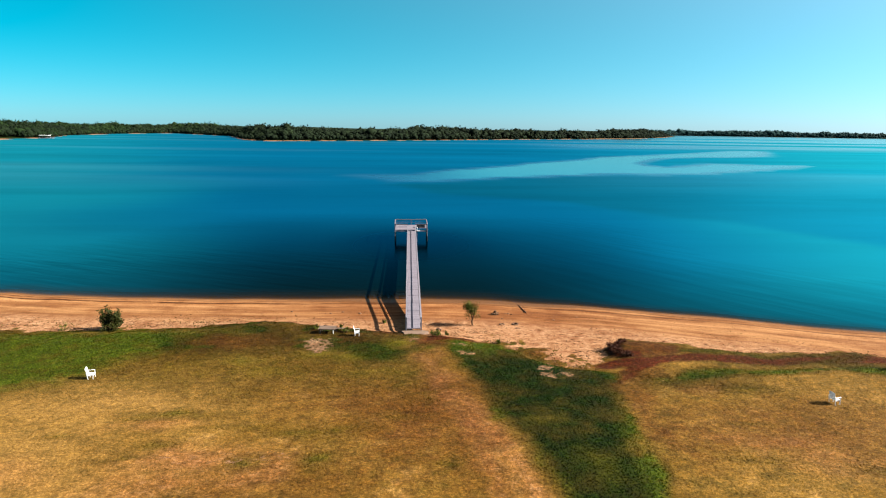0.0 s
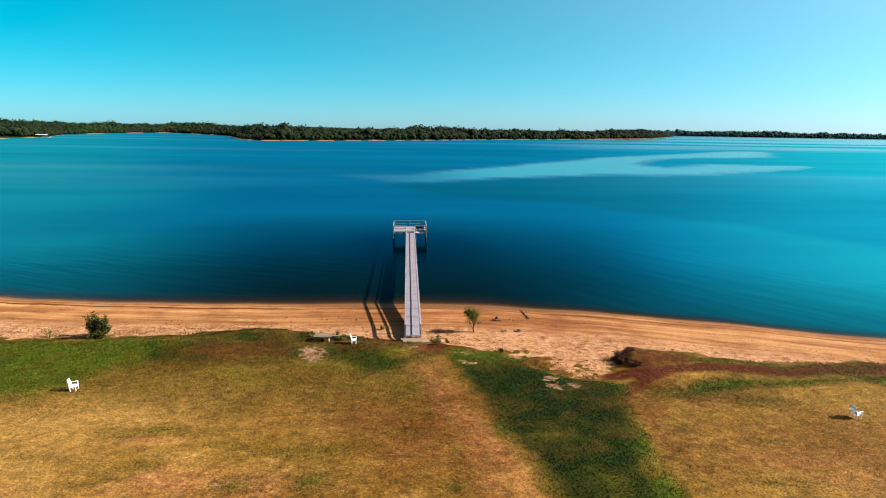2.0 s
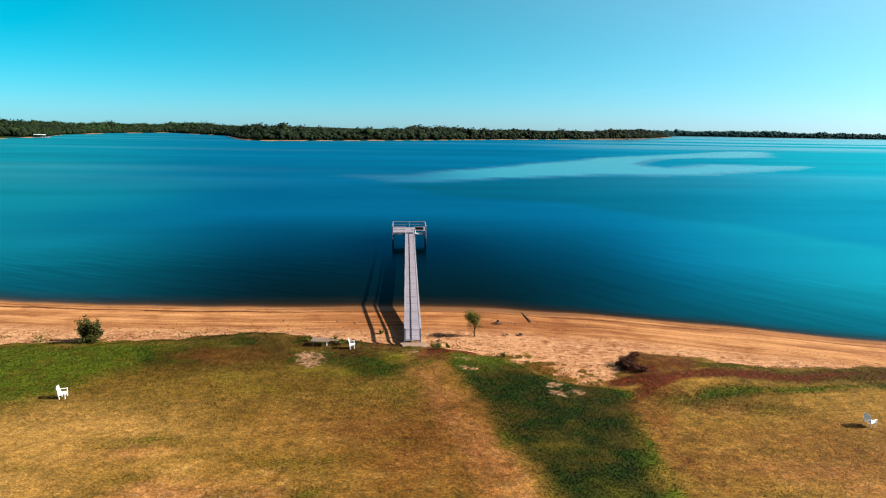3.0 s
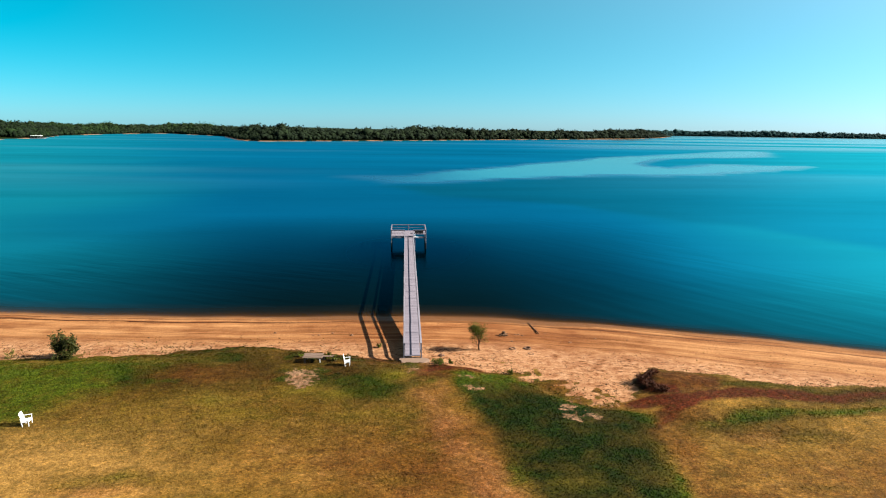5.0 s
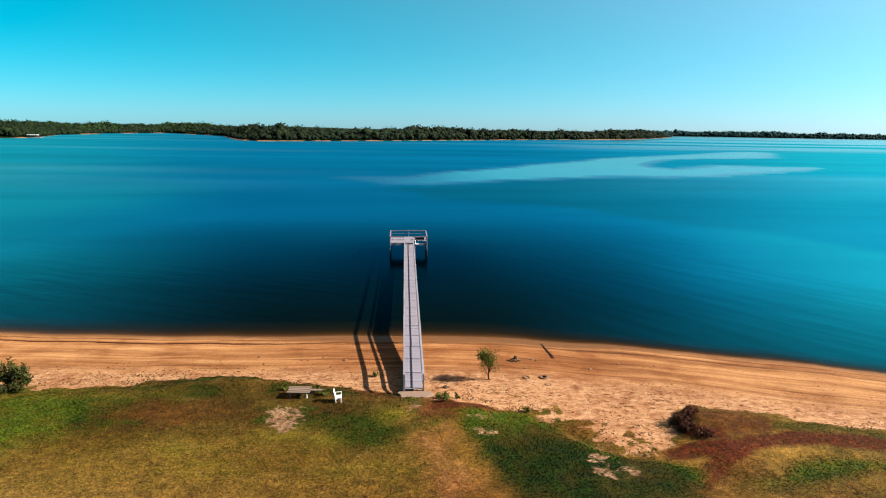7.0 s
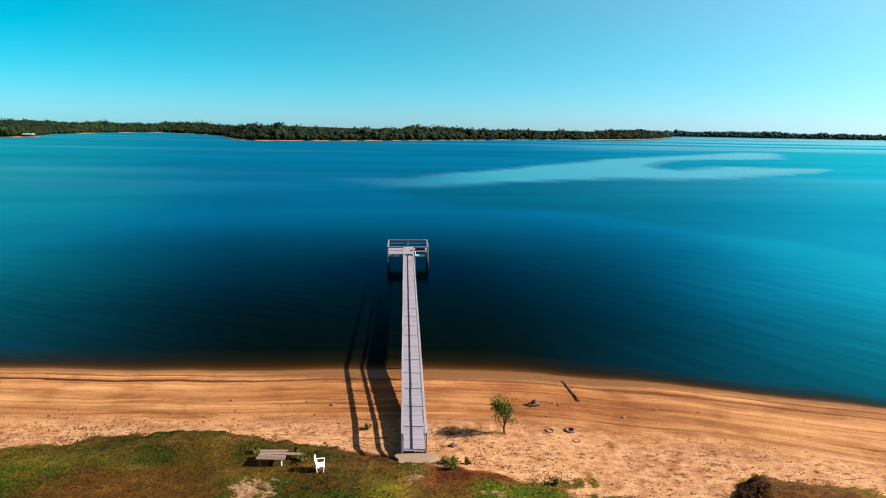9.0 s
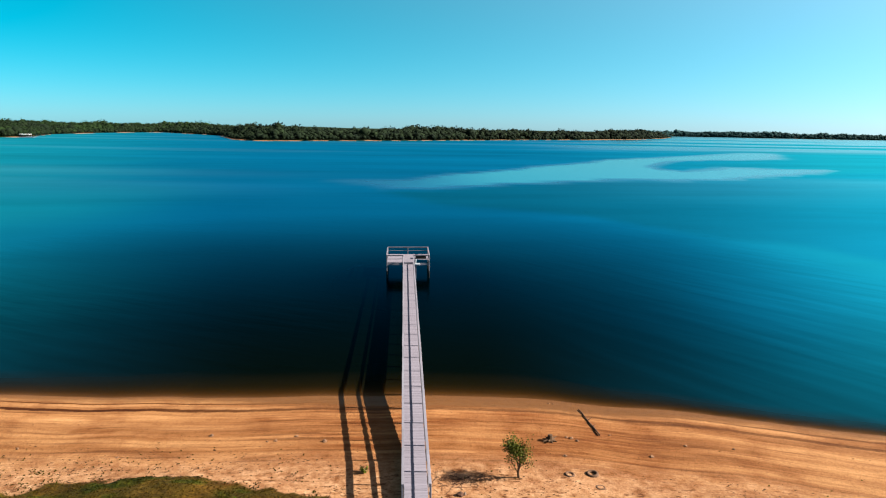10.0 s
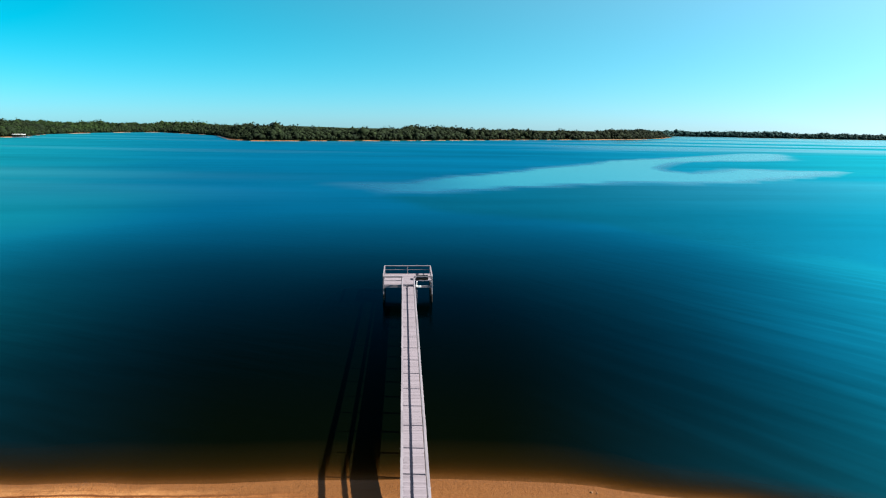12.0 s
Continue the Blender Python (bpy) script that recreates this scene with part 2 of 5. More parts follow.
    green = np.maximum(green, 0.85 * smooth(-0.9, -0.1, e) * smooth(0.9, 0.2, e) * smooth(-8, -13, x) * smooth(0.0, 0.4, vnoise(x, y, 3.4, 0)))
    fringe = inside(wx, wy, GREEN_MEADOW)
    red = np.maximum(red, 0.55 * smooth(-4.5, -1.5, fringe) * smooth(1.5, -0.5, fringe) * smooth(-26, -20, x) * (0.6 + 0.6 * vnoise(x, y, 3.3, 5)))
    red = np.maximum(red, 0.95 * smooth(-0.8, 0.1, e) * smooth(2.3, 0.8, e) * smooth(8, 5, x) * smooth(-24, -18, x) * (0.75 + 0.5 * vnoise(x, y, 1.7, 0)))
    green = green * (1 - 0.8 * smooth(-0.8, 0.1, e) * smooth(2.0, 0.7, e) * smooth(3.5, 2, x) * smooth(-13, -9, x) * smooth(-0.4, 0.1, vnoise(x, y, 1.5, 2)))
    worn = 0.17 * smooth(1.9, 0.3, along(wx, wy, WORN_TRACK))
    for cx, cy, rx, ry, k in ((-13.2, -22.6, 1.6, 0.8, 0.7), (-9.2, -23, 1.6, 0.8, 0.6), (-7.8, -22.4, 1.0, 0.6, 0.7), (4.1, -4.5, 1.1, 0.5, 1), (4.3, -6.5, 1.4, 0.5, 0.9), (10.1, -9.0, 1.0, 0.8, 1), (9.8, -10.2, 0.6, 0.8, 1), (11.3, -10.1, 0.9, 0.6, 0.95),
                              (11.1, -7.8, 1.1, 0.6, 0.9), (13.2, -8.3, 1.6, 0.6, 0.9), (14.0, -7.2, 1.6, 0.5, 0.7), (-7.9, -2.6, 1.0, 0.8, 1.0), (-8.1, -4.0, 1.2, 1.9, 1.4), (-6.9, -2.3, 0.7, 0.4, 0.9), (20, -18.5, 3, 1.2, 0.35), (0.3, -2.3, 1.0, 1.6, 0.8), (17.6, -12.7, 1.2, 0.4, 0.5), (19.5, -9.0, 2.2, 0.3, 0.3)):
        worn = np.maximum(worn, k * blob(nx, ny, cx, cy, rx, ry))
    bank = smooth(1.0, 0.4, along(x, y, BANK_END))
    green, red = green * (1 - bank), np.maximum(red, bank)
    return np.clip(green, 0, 1), np.clip(red, 0, 1), np.clip(worn * (1 - bank), 0, 1), np.maximum(grass, bank)


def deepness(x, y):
    """Where the grass is dark and coarse, and the bank end darkened as shade."""
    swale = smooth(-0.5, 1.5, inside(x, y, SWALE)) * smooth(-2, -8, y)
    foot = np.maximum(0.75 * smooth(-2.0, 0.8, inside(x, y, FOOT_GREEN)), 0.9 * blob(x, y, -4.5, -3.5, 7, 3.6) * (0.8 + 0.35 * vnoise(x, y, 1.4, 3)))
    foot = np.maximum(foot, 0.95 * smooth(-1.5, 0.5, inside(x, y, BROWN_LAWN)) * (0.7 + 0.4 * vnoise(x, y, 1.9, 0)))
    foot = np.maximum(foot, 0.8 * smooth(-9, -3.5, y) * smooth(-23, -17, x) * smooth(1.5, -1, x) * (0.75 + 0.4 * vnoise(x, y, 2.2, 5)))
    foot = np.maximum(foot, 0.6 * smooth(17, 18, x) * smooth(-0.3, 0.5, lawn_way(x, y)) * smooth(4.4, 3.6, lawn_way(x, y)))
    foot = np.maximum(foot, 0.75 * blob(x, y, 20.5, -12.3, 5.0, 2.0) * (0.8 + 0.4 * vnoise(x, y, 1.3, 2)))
    # the last term paints shade onto the end face of the bank
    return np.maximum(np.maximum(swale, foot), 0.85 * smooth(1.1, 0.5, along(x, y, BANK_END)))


def limeness(x, y):
    """Small lighter yellow-green spots."""
    k = x * 0
    for cx, cy, rx, ry, w in ((-1.5, -3.7, 0.9, 0.9, 1.45), (9.8, -24.2, 0.9, 1.6, 0.5), (8.2, -18.5, 1.0, 0.8, 0.3), (-13.2, -7.4, 1.6, 0.8, 0.8), (-8.1, -6.0, 1.4, 0.7, 0.7), (-5.3, -6.9, 1.3, 0.7, 0.8), (-11, -9.5, 2.5, 0.8, 0.4), (-3, -10, 2.0, 0.8, 0.4)):
        k = np.maximum(k, w * blob(x + 0.5 * vnoise(x, y, 1.3, 2), y + 0.4 * vnoise(x, y, 1.1, 4), cx, cy, rx, ry) * (0.8 + 0.3 * vnoise(x, y, 0.6, 1)))
    return k


def strawness(x, y):
    """Where the dry lawn is bleached."""
    k = smooth(-7, -17, x) * smooth(-7, -14, y) + 0.2 * smooth(22, 30, x) * smooth(-11, -15, y)
    return k * np.clip(0.75 + 0.5 * vnoise(x * 0.5, y, 2.6, 1), 0, 1)


# orange bare-looking ground in the dry lawn: x, y, two radii, strength
TAN = ((-11.9, -22.9, 3.2, 1.5, 0.9), (-16.0, -18.2, 2.0, 0.8, 0.6), (-7.8, -24.0, 2.2, 1.6, 0.8), (-13, -26, 4, 2, 0.6), (-21, -24, 2.5, 1.4, 0.4), (21.5, -21.4, 2.6, 1.0, 0.6), (23, -24, 3, 1.2, 0.4))


def tanness(x, y):
    """Where the lawn is worn to orange earth, also along the trodden way beside the hollow."""
    wx, wy = x + 0.8 * vnoise(x, y, 2.1, 1) + 0.4 * vnoise(x, y, 0.7, 3), y + 0.6 * vnoise(x, y, 1.9, 4) + 0.3 * vnoise(x, y, 0.7, 0)
    k = 0.75 * smooth(1.5, 0.3, along(wx, wy, WORN_TRACK)) * (0.75 + 0.4 * vnoise(x, y, 1.6, 2))
    k = np.maximum(k, 0.7 * smooth(1.1, 0.2, np.abs(inside(x + 0.4 * (wx - x), wy, SWALE) + 0.9)) * smooth(-12, -17, y) * smooth(9, 7, x))
    for cx, cy, rx, ry, w in TAN:
        k = np.maximum(k, w * blob(wx, wy, cx, cy, rx, ry))
    return np.clip(k, 0, 1)


# ---- materials ----
def material(name):
    m = bpy.data.materials.new(name)
    m.use_nodes = True
    return m, m.node_tree.nodes, m.node_tree.links, m.node_tree.nodes["Principled BSDF"]


def node(nt, sort, **values):
    n = nt.new(sort)
    for k, v in values.items():
        if k == "op":
            n.operation = v
        elif k == "kind":
            n.data_type = v
        elif k == "blend":
            n.blend_type = v
        elif k == "attr":
            n.attribute_name = v
    return n


def noise_tex(nt, ln, coord, scale, detail=4, rough=0.6):
    n = nt.new("ShaderNodeTexNoise")
    n.inputs["Scale"].default_value, n.inputs["Detail"].default_value, n.inputs["Roughness"].default_value = scale, detail, rough
    if coord is not None:
        ln.new(coord, n.inputs["Vector"])
    return n.outputs["Fac"]


def ramp(nt, ln, fac, stops):
    r = nt.new("ShaderNodeValToRGB")
    for k, (at, col) in enumerate(stops):
        el = r.color_ramp.elements[k] if k < 2 else r.color_ramp.elements.new(at)
        el.position, el.color = at, (*col, 1)
    ln.new(fac, r.inputs[0])
    return r.outputs[0]


def mix(nt, ln, fac, a, b, blend="MIX"):
    n = node(nt, "ShaderNodeMix", kind="RGBA", blend=blend)
    for value, sock in ((fac, n.inputs[0]), (a, n.inputs[6]), (b, n.inputs[7])):
        if isinstance(value, (int, float)):
            sock.default_value = value
        elif isinstance(value, tuple):
            sock.default_value = (*value, 1)
        else:
            ln.new(value, sock)
    return n.outputs[2]


def maths(nt, ln, op, a, b=0.0, clamp=False):
    n = node(nt, "ShaderNodeMath", op=op)
    n.use_clamp = clamp
    for value, sock in ((a, n.inputs[0]), (b, n.inputs[1])):
        if isinstance(value, (int, float)):
            sock.default_value = value
        else:
            ln.new(value, sock)
    return n.outputs[0]


def bump(nt, ln, bsdf, height, strength, dist):
    b = nt.new("ShaderNodeBump")
    b.inputs["Strength"].default_value, b.inputs["Distance"].default_value = strength, dist
    ln.new(height, b.inputs["Height"])
    ln.new(b.outputs[0], bsdf.inputs["Normal"])


WHITER = (0.690, 0.580, 0.495)   # trims the mixed earth colours as a whole
DRY_A, DRY_B, DRY_C = (0.148, 0.098, 0.021), (0.072, 0.054, 0.010), (0.240, 0.160, 0.050)
GREEN_A, GREEN_B = (0.048, 0.076, 0.0044), (0.021, 0.044, 0.0030)
RED_A, RED_B = (0.036, 0.0075, 0.0026), (0.066, 0.0155, 0.0046)
WORN_A, WORN_B = (0.10, 0.060, 0.034), (0.25, 0.175, 0.125)


def lawn_colour(nt, ln, pos, grain, speckle=0.9):
    """Mixes dry, green, red and worn ground by the masks that the mesh carries."""
    lain = nt.new("ShaderNodeMapping")
    lain.inputs["Scale"].default_value, lain.inputs["Rotation"].default_value[2] = (0.85, 1.0, 1.0), radians(-8)
    ln.new(pos, lain.inputs["Vector"])
    big, mid = noise_tex(nt, ln, pos, 0.22, 5), noise_tex(nt, ln, pos, 1.1, 5, 0.7)
    fine, patch = noise_tex(nt, ln, lain.outputs[0], grain, 4, 0.8), noise_tex(nt, ln, lain.outputs[0], 0.6, 6, 0.74)
    dry = ramp(nt, ln, patch, [(0.38, DRY_B), (0.47, DRY_A), (0.56, DRY_A), (0.66, DRY_C)])
    dry = mix(nt, ln, ramp(nt, ln, big, [(0.44, (0, 0, 0)), (0.60, (0.85, 0.85, 0.85))]), dry, mix(nt, ln, ramp(nt, ln, mid, [(0.36, (0, 0, 0)), (0.62, (1, 1, 1))]), (0.050, 0.0355, 0.005), (0.142, 0.089, 0.0142)))
    masks = []
    rag = noise_tex(nt, ln, lain.outputs[0], 2.6, 6, 0.75)
    for key in ("green", "red", "worn"):
        a = node(nt, "ShaderNodeAttribute", attr=key)
        k = maths(nt, ln, "ADD", a.outputs["Fac"], maths(nt, ln, "MULTIPLY", maths(nt, ln, "SUBTRACT", mid, 0.5), 0.9))
        k = maths(nt, ln, "MULTIPLY", k, maths(nt, ln, "MINIMUM", maths(nt, ln, "MULTIPLY", a.outputs["Fac"], 5.0), 1.0), True)
        if key == "worn":
            k = maths(nt, ln, "ADD", a.outputs["Fac"], maths(nt, ln, "MULTIPLY", maths(nt, ln, "SUBTRACT", rag, 0.5), 3.6))
            k = maths(nt, ln, "MULTIPLY", maths(nt, ln, "SUBTRACT", k, 0.72), 3.5, True)
            k = maths(nt, ln, "MULTIPLY", k, maths(nt, ln, "MULTIPLY", a.outputs["Fac"], 4.0, True))
        masks.append(k)
    straw = node(nt, "ShaderNodeAttribute", attr="straw").outputs["Fac"]
    dry = mix(nt, ln, maths(nt, ln, "MULTIPLY", straw, maths(nt, ln, "ADD", mid, 0.2), True), dry, (0.235, 0.157, 0.050))
    tan = node(nt, "ShaderNodeAttribute", attr="tan").outputs["Fac"]
    bare = ramp(nt, ln, noise_tex(nt, ln, pos, 2.4, 5, 0.75), [(0.36, (0.15, 0.075, 0.026)), (0.52, (0.25, 0.13, 0.050)), (0.66, (0.33, 0.20, 0.105))])
    dry = mix(nt, ln, maths(nt, ln, "MULTIPLY", tan, maths(nt, ln, "ADD", mid, 0.35), True), dry, bare)
    col = mix(nt, ln, masks[1], dry, ramp(nt, ln, fine, [(0.35, RED_A), (0.65, RED_B)]))
    leafy = mix(nt, ln, ramp(nt, ln, noise_tex(nt, ln, pos, 0.6, 5, 0.7), [(0.50, (0, 0, 0)), (0.68, (0.6, 0.6, 0.6))]), ramp(nt, ln, fine, [(0.35, GREEN_B), (0.65, GREEN_A)]), (0.0426, 0.0327, 0.0028))
    clump = ramp(nt, ln, noise_tex(nt, ln, pos, 1.5, 6, 0.75), [(0.48, (0, 0, 0)), (0.60, (1, 1, 1))])
    near_red = maths(nt, ln, "ADD", maths(nt, ln, "MULTIPLY", masks[1], 0.65), 0.16)
    col = mix(nt, ln, maths(nt, ln, "MULTIPLY", clump, near_red), col, (0.042, 0.019, 0.005))
    leafy = mix(nt, ln, maths(nt, ln, "POWER", masks[0], 1.5), mix(nt, ln, clump, (0.058, 0.040, 0.005), (0.036, 0.020, 0.004)), leafy)
    col = mix(nt, ln, masks[0], col, leafy)
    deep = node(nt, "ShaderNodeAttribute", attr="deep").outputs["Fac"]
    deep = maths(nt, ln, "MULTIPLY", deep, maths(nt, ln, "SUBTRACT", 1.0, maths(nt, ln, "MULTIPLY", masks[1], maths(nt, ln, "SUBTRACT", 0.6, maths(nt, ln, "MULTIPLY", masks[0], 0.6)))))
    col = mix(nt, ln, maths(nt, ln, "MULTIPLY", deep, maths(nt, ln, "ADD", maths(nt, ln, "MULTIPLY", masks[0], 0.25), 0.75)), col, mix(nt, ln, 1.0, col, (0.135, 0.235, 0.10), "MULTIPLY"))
    lime = node(nt, "ShaderNodeAttribute", attr="lime").outputs["Fac"]
    col = mix(nt, ln, maths(nt, ln, "MULTIPLY", lime, 0.65), col, (0.105, 0.105, 0.010))
    col = mix(nt, ln, masks[2], col, ramp(nt, ln, mid, [(0.35, WORN_A), (0.65, WORN_B)]))
    tussock = ramp(nt, ln, noise_tex(nt, ln, lain.outputs[0], 1.7, 5, 0.7), [(0.38, (0.70, 0.72, 0.70)), (0.50, (0.98, 0.98, 0.97)), (0.62, (1.28, 1.24, 1.18))])
    col = mix(nt, ln, 0.85, col, tussock, "MULTIPLY")
    return mix(nt, ln, speckle, col, ramp(nt, ln, fine, [(0.32, (0.42, 0.41, 0.40)), (0.44, (0.72, 0.71, 0.70)), (0.54, (1.0, 0.98, 0.96)), (0.66, (1.6, 1.55, 1.5))]), "MULTIPLY"), fine, mid


def ground_material():
    m, nt, ln, b = material("ground")
    pos = nt.new("ShaderNodeNewGeometry").outputs["Position"]
    lawn, fine, mid = lawn_colour(nt, ln, pos, 7.0)
    way = node(nt, "ShaderNodeAttribute", attr="inland").outputs["Fac"]
    sep = nt.new("ShaderNodeSeparateXYZ")
    ln.new(pos, sep.inputs[0])
    band = nt.new("ShaderNodeCombineXYZ")
    ln.new(maths(nt, ln, "MULTIPLY", sep.outputs[0], 0.045), band.inputs[0])
    ln.new(maths(nt, ln, "MULTIPLY", way, 0.5), band.inputs[1])
    streak = noise_tex(nt, ln, band.outputs[0], 1.0, 6, 0.62)
    thin = nt.new("ShaderNodeCombineXYZ")
    ln.new(maths(nt, ln, "MULTIPLY", sep.outputs[0], 0.09), thin.inputs[0])
    ln.new(maths(nt, ln, "MULTIPLY", way, 2.6), thin.inputs[1])
    lines = noise_tex(nt, ln, thin.outputs[0], 1.0, 4, 0.6)
    sand = ramp(nt, ln, streak, [(0.32, (0.085, 0.026, 0.007)), (0.42, (0.16, 0.066, 0.021)), (0.50, (0.235, 0.119, 0.049)), (0.59, (0.345, 0.200, 0.094)), (0.65, (0.27, 0.143, 0.060)), (0.72, (0.13, 0.046, 0.013))])
    sand = mix(nt, ln, 0.38, sand, (0.25, 0.140, 0.066))
    sand = mix(nt, ln, 0.6, sand, ramp(nt, ln, lines, [(0.34, (0.25, 0.17, 0.12)), (0.41, (0.70, 0.62, 0.58)), (0.50, (1, 1, 1)), (0.8, (1.08, 1.06, 1.05))]), "MULTIPLY")
    pale = ramp(nt, ln, noise_tex(nt, ln, pos, 1.6, 6, 0.75), [(0.34, (0.15, 0.066, 0.028)), (0.43, (0.245, 0.136, 0.072)), (0.54, (0.31, 0.190, 0.112)), (0.66, (0.40, 0.272, 0.178))])
    upper = maths(nt, ln, "MULTIPLY", maths(nt, ln, "SUBTRACT", way, 9.0), 0.3, True)
    sand = mix(nt, ln, upper, sand, pale)
    dashes = nt.new("ShaderNodeMapping")
    dashes.inputs["Scale"].default_value = (0.5, 1.1, 1.0)
    ln.new(pos, dashes.inputs["Vector"])
    specks = ramp(nt, ln, noise_tex(nt, ln, dashes.outputs[0], 3.0, 5, 0.72), [(0.37, (0.26, 0.17, 0.11)), (0.44, (1, 1, 1))])
    sand = mix(nt, ln, maths(nt, ln, "MULTIPLY", upper, 0.9), sand, mix(nt, ln, 1.0, sand, specks, "MULTIPLY"))
    stain = maths(nt, ln, "MULTIPLY", maths(nt, ln, "MULTIPLY", maths(nt, ln, "ADD", sep.outputs[0], 15.0), 0.09, True), maths(nt, ln, "MULTIPLY", maths(nt, ln, "SUBTRACT", 24.0, sep.outputs[0]), 0.08, True))
    rusty = ramp(nt, ln, noise_tex(nt, ln, band.outputs[0], 2.3, 6, 0.7), [(0.40, (0.62, 0.46, 0.36)), (0.52, (0.90, 0.82, 0.76)), (0.64, (1.0, 0.97, 0.95))])
    sand = mix(nt, ln, maths(nt, ln, "MULTIPLY", stain, maths(nt, ln, "SUBTRACT", 1.0, maths(nt, ln, "MULTIPLY", upper, 0.75))), sand, mix(nt, ln, 1.0, sand, rusty, "MULTIPLY"))
    ruts = noise_tex(nt, ln, thin.outputs[0], 3.1, 6, 0.78)
    sand = mix(nt, ln, 0.75, sand, ramp(nt, ln, ruts, [(0.33, (0.42, 0.33, 0.27)), (0.41, (0.88, 0.85, 0.82)), (0.52, (1, 1, 1)), (0.68, (1.12, 1.12, 1.12))]), "MULTIPLY")
    grit = noise_tex(nt, ln, pos, 6.0, 6, 0.8)
    sand = mix(nt, ln, 0.85, sand, ramp(nt, ln, grit, [(0.30, (0.40, 0.33, 0.28)), (0.43, (0.86, 0.84, 0.82)), (0.55, (1, 1, 1)), (0.75, (1.12, 1.1, 1.08))]), "MULTIPLY")
    blot = noise_tex(nt, ln, pos, 0.35, 5, 0.6)
    sand = mix(nt, ln, 0.8, sand, ramp(nt, ln, blot, [(0.32, (0.62, 0.5, 0.42)), (0.5, (0.92, 0.9, 0.88)), (0.7, (1.05, 1.05, 1.05))]), "MULTIPLY")
    # dark lines paint strand litter and shaded ledge edges, pale sand between
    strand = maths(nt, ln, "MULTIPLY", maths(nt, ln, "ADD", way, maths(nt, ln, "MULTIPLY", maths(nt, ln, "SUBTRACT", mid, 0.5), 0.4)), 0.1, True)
    ledge_bands = ramp(nt, ln, strand, [(0.0, (0.9, 0.85, 0.8)), (0.116, (1, 1, 1)), (0.128, (0.30, 0.20, 0.13)), (0.140, (0.30, 0.20, 0.13)), (0.152, (1.08, 1.06, 1.05)), (0.225, (1.02, 1, 1)), (0.240, (0.20, 0.13, 0.08)), (0.272, (0.24, 0.16, 0.10)), (0.285, (1.26, 1.32, 1.36)), (0.42, (1.30, 1.36, 1.40)), (0.48, (0.88, 0.82, 0.78)), (0.60, (0.85, 0.80, 0.76)), (0.66, (1.12, 1.14, 1.15)), (0.75, (1, 1, 1))])
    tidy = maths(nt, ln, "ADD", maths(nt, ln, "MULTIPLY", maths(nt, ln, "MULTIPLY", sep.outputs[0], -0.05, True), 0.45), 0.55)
    sand = mix(nt, ln, tidy, sand, mix(nt, ln, 1.0, sand, ledge_bands, "MULTIPLY"))
    wet = maths(nt, ln, "MULTIPLY", maths(nt, ln, "SUBTRACT", maths(nt, ln, "ADD", 1.9, maths(nt, ln, "MULTIPLY", stain, 1.5)), maths(nt, ln, "ADD", way, maths(nt, ln, "MULTIPLY", mid, 1.2))), 0.9, True)
    sand = mix(nt, ln, wet, sand, mix(nt, ln, streak, (0.066, 0.029, 0.010), (0.150, 0.072, 0.027)))
    grass = node(nt, "ShaderNodeAttribute", attr="grass").outputs["Fac"]
    k = maths(nt, ln, "MULTIPLY", maths(nt, ln, "SUBTRACT", maths(nt, ln, "ADD", grass, maths(nt, ln, "MULTIPLY", mid, 0.8)), 0.65), 3.0, True)
    sand = mix(nt, ln, 1.0, sand, (0.97, 1.03, 1.06), "MULTIPLY")
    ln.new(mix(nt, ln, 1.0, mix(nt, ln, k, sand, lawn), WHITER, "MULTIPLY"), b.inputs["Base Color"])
    rough = maths(nt, ln, "SUBTRACT", 0.95, maths(nt, ln, "MULTIPLY", wet, 0.45))
    ln.new(rough, b.inputs["Roughness"])
    b.inputs["Specular IOR Level"].default_value = 0.04
    bump(nt, ln, b, maths(nt, ln, "ADD", fine, maths(nt, ln, "MULTIPLY", mid, 1.5)), 0.6, 0.08)
    return m


def tuft_material():
    m, nt, ln, b = material("grass_blades")
    geo = nt.new("ShaderNodeNewGeometry")
    col, _, _ = lawn_colour(nt, ln, geo.outputs["Position"], 7.0, 0.4)
    own = ramp(nt, ln, geo.outputs["Random Per Island"], [(0.0, (0.75, 0.77, 0.72)), (0.5, (1.0, 1.0, 0.96)), (1.0, (1.35, 1.3, 1.15))])
    col = mix(nt, ln, 1.0, mix(nt, ln, 1.0, col, own, "MULTIPLY"), WHITER, "MULTIPLY")
    ln.new(col, b.inputs["Base Color"])
    glow = nt.new("ShaderNodeBsdfTranslucent")   # sunlight through thin blades
    ln.new(col, glow.inputs[0])
    both = nt.new("ShaderNodeMixShader")
    both.inputs[0].default_value = 0.45
    ln.new(b.outputs[0], both.inputs[1]), ln.new(glow.outputs[0], both.inputs[2])
    ln.new(both.outputs[0], nt["Material Output"].inputs["Surface"])
    b.inputs["Roughness"].default_value = 0.8
    b.inputs["Specular IOR Level"].default_value = 0.03
    lift = nt.new("ShaderNodeVectorMath")
    lift.operation = "MULTIPLY_ADD"
    lift.inputs[1].default_value, lift.inputs[2].default_value = (0.35, 0.35, 0.35), (0, 0, 0.75)
    ln.new(geo.outputs["Normal"], lift.inputs[0])
    ln.new(lift.outputs[0], b.inputs["Normal"])
    return m


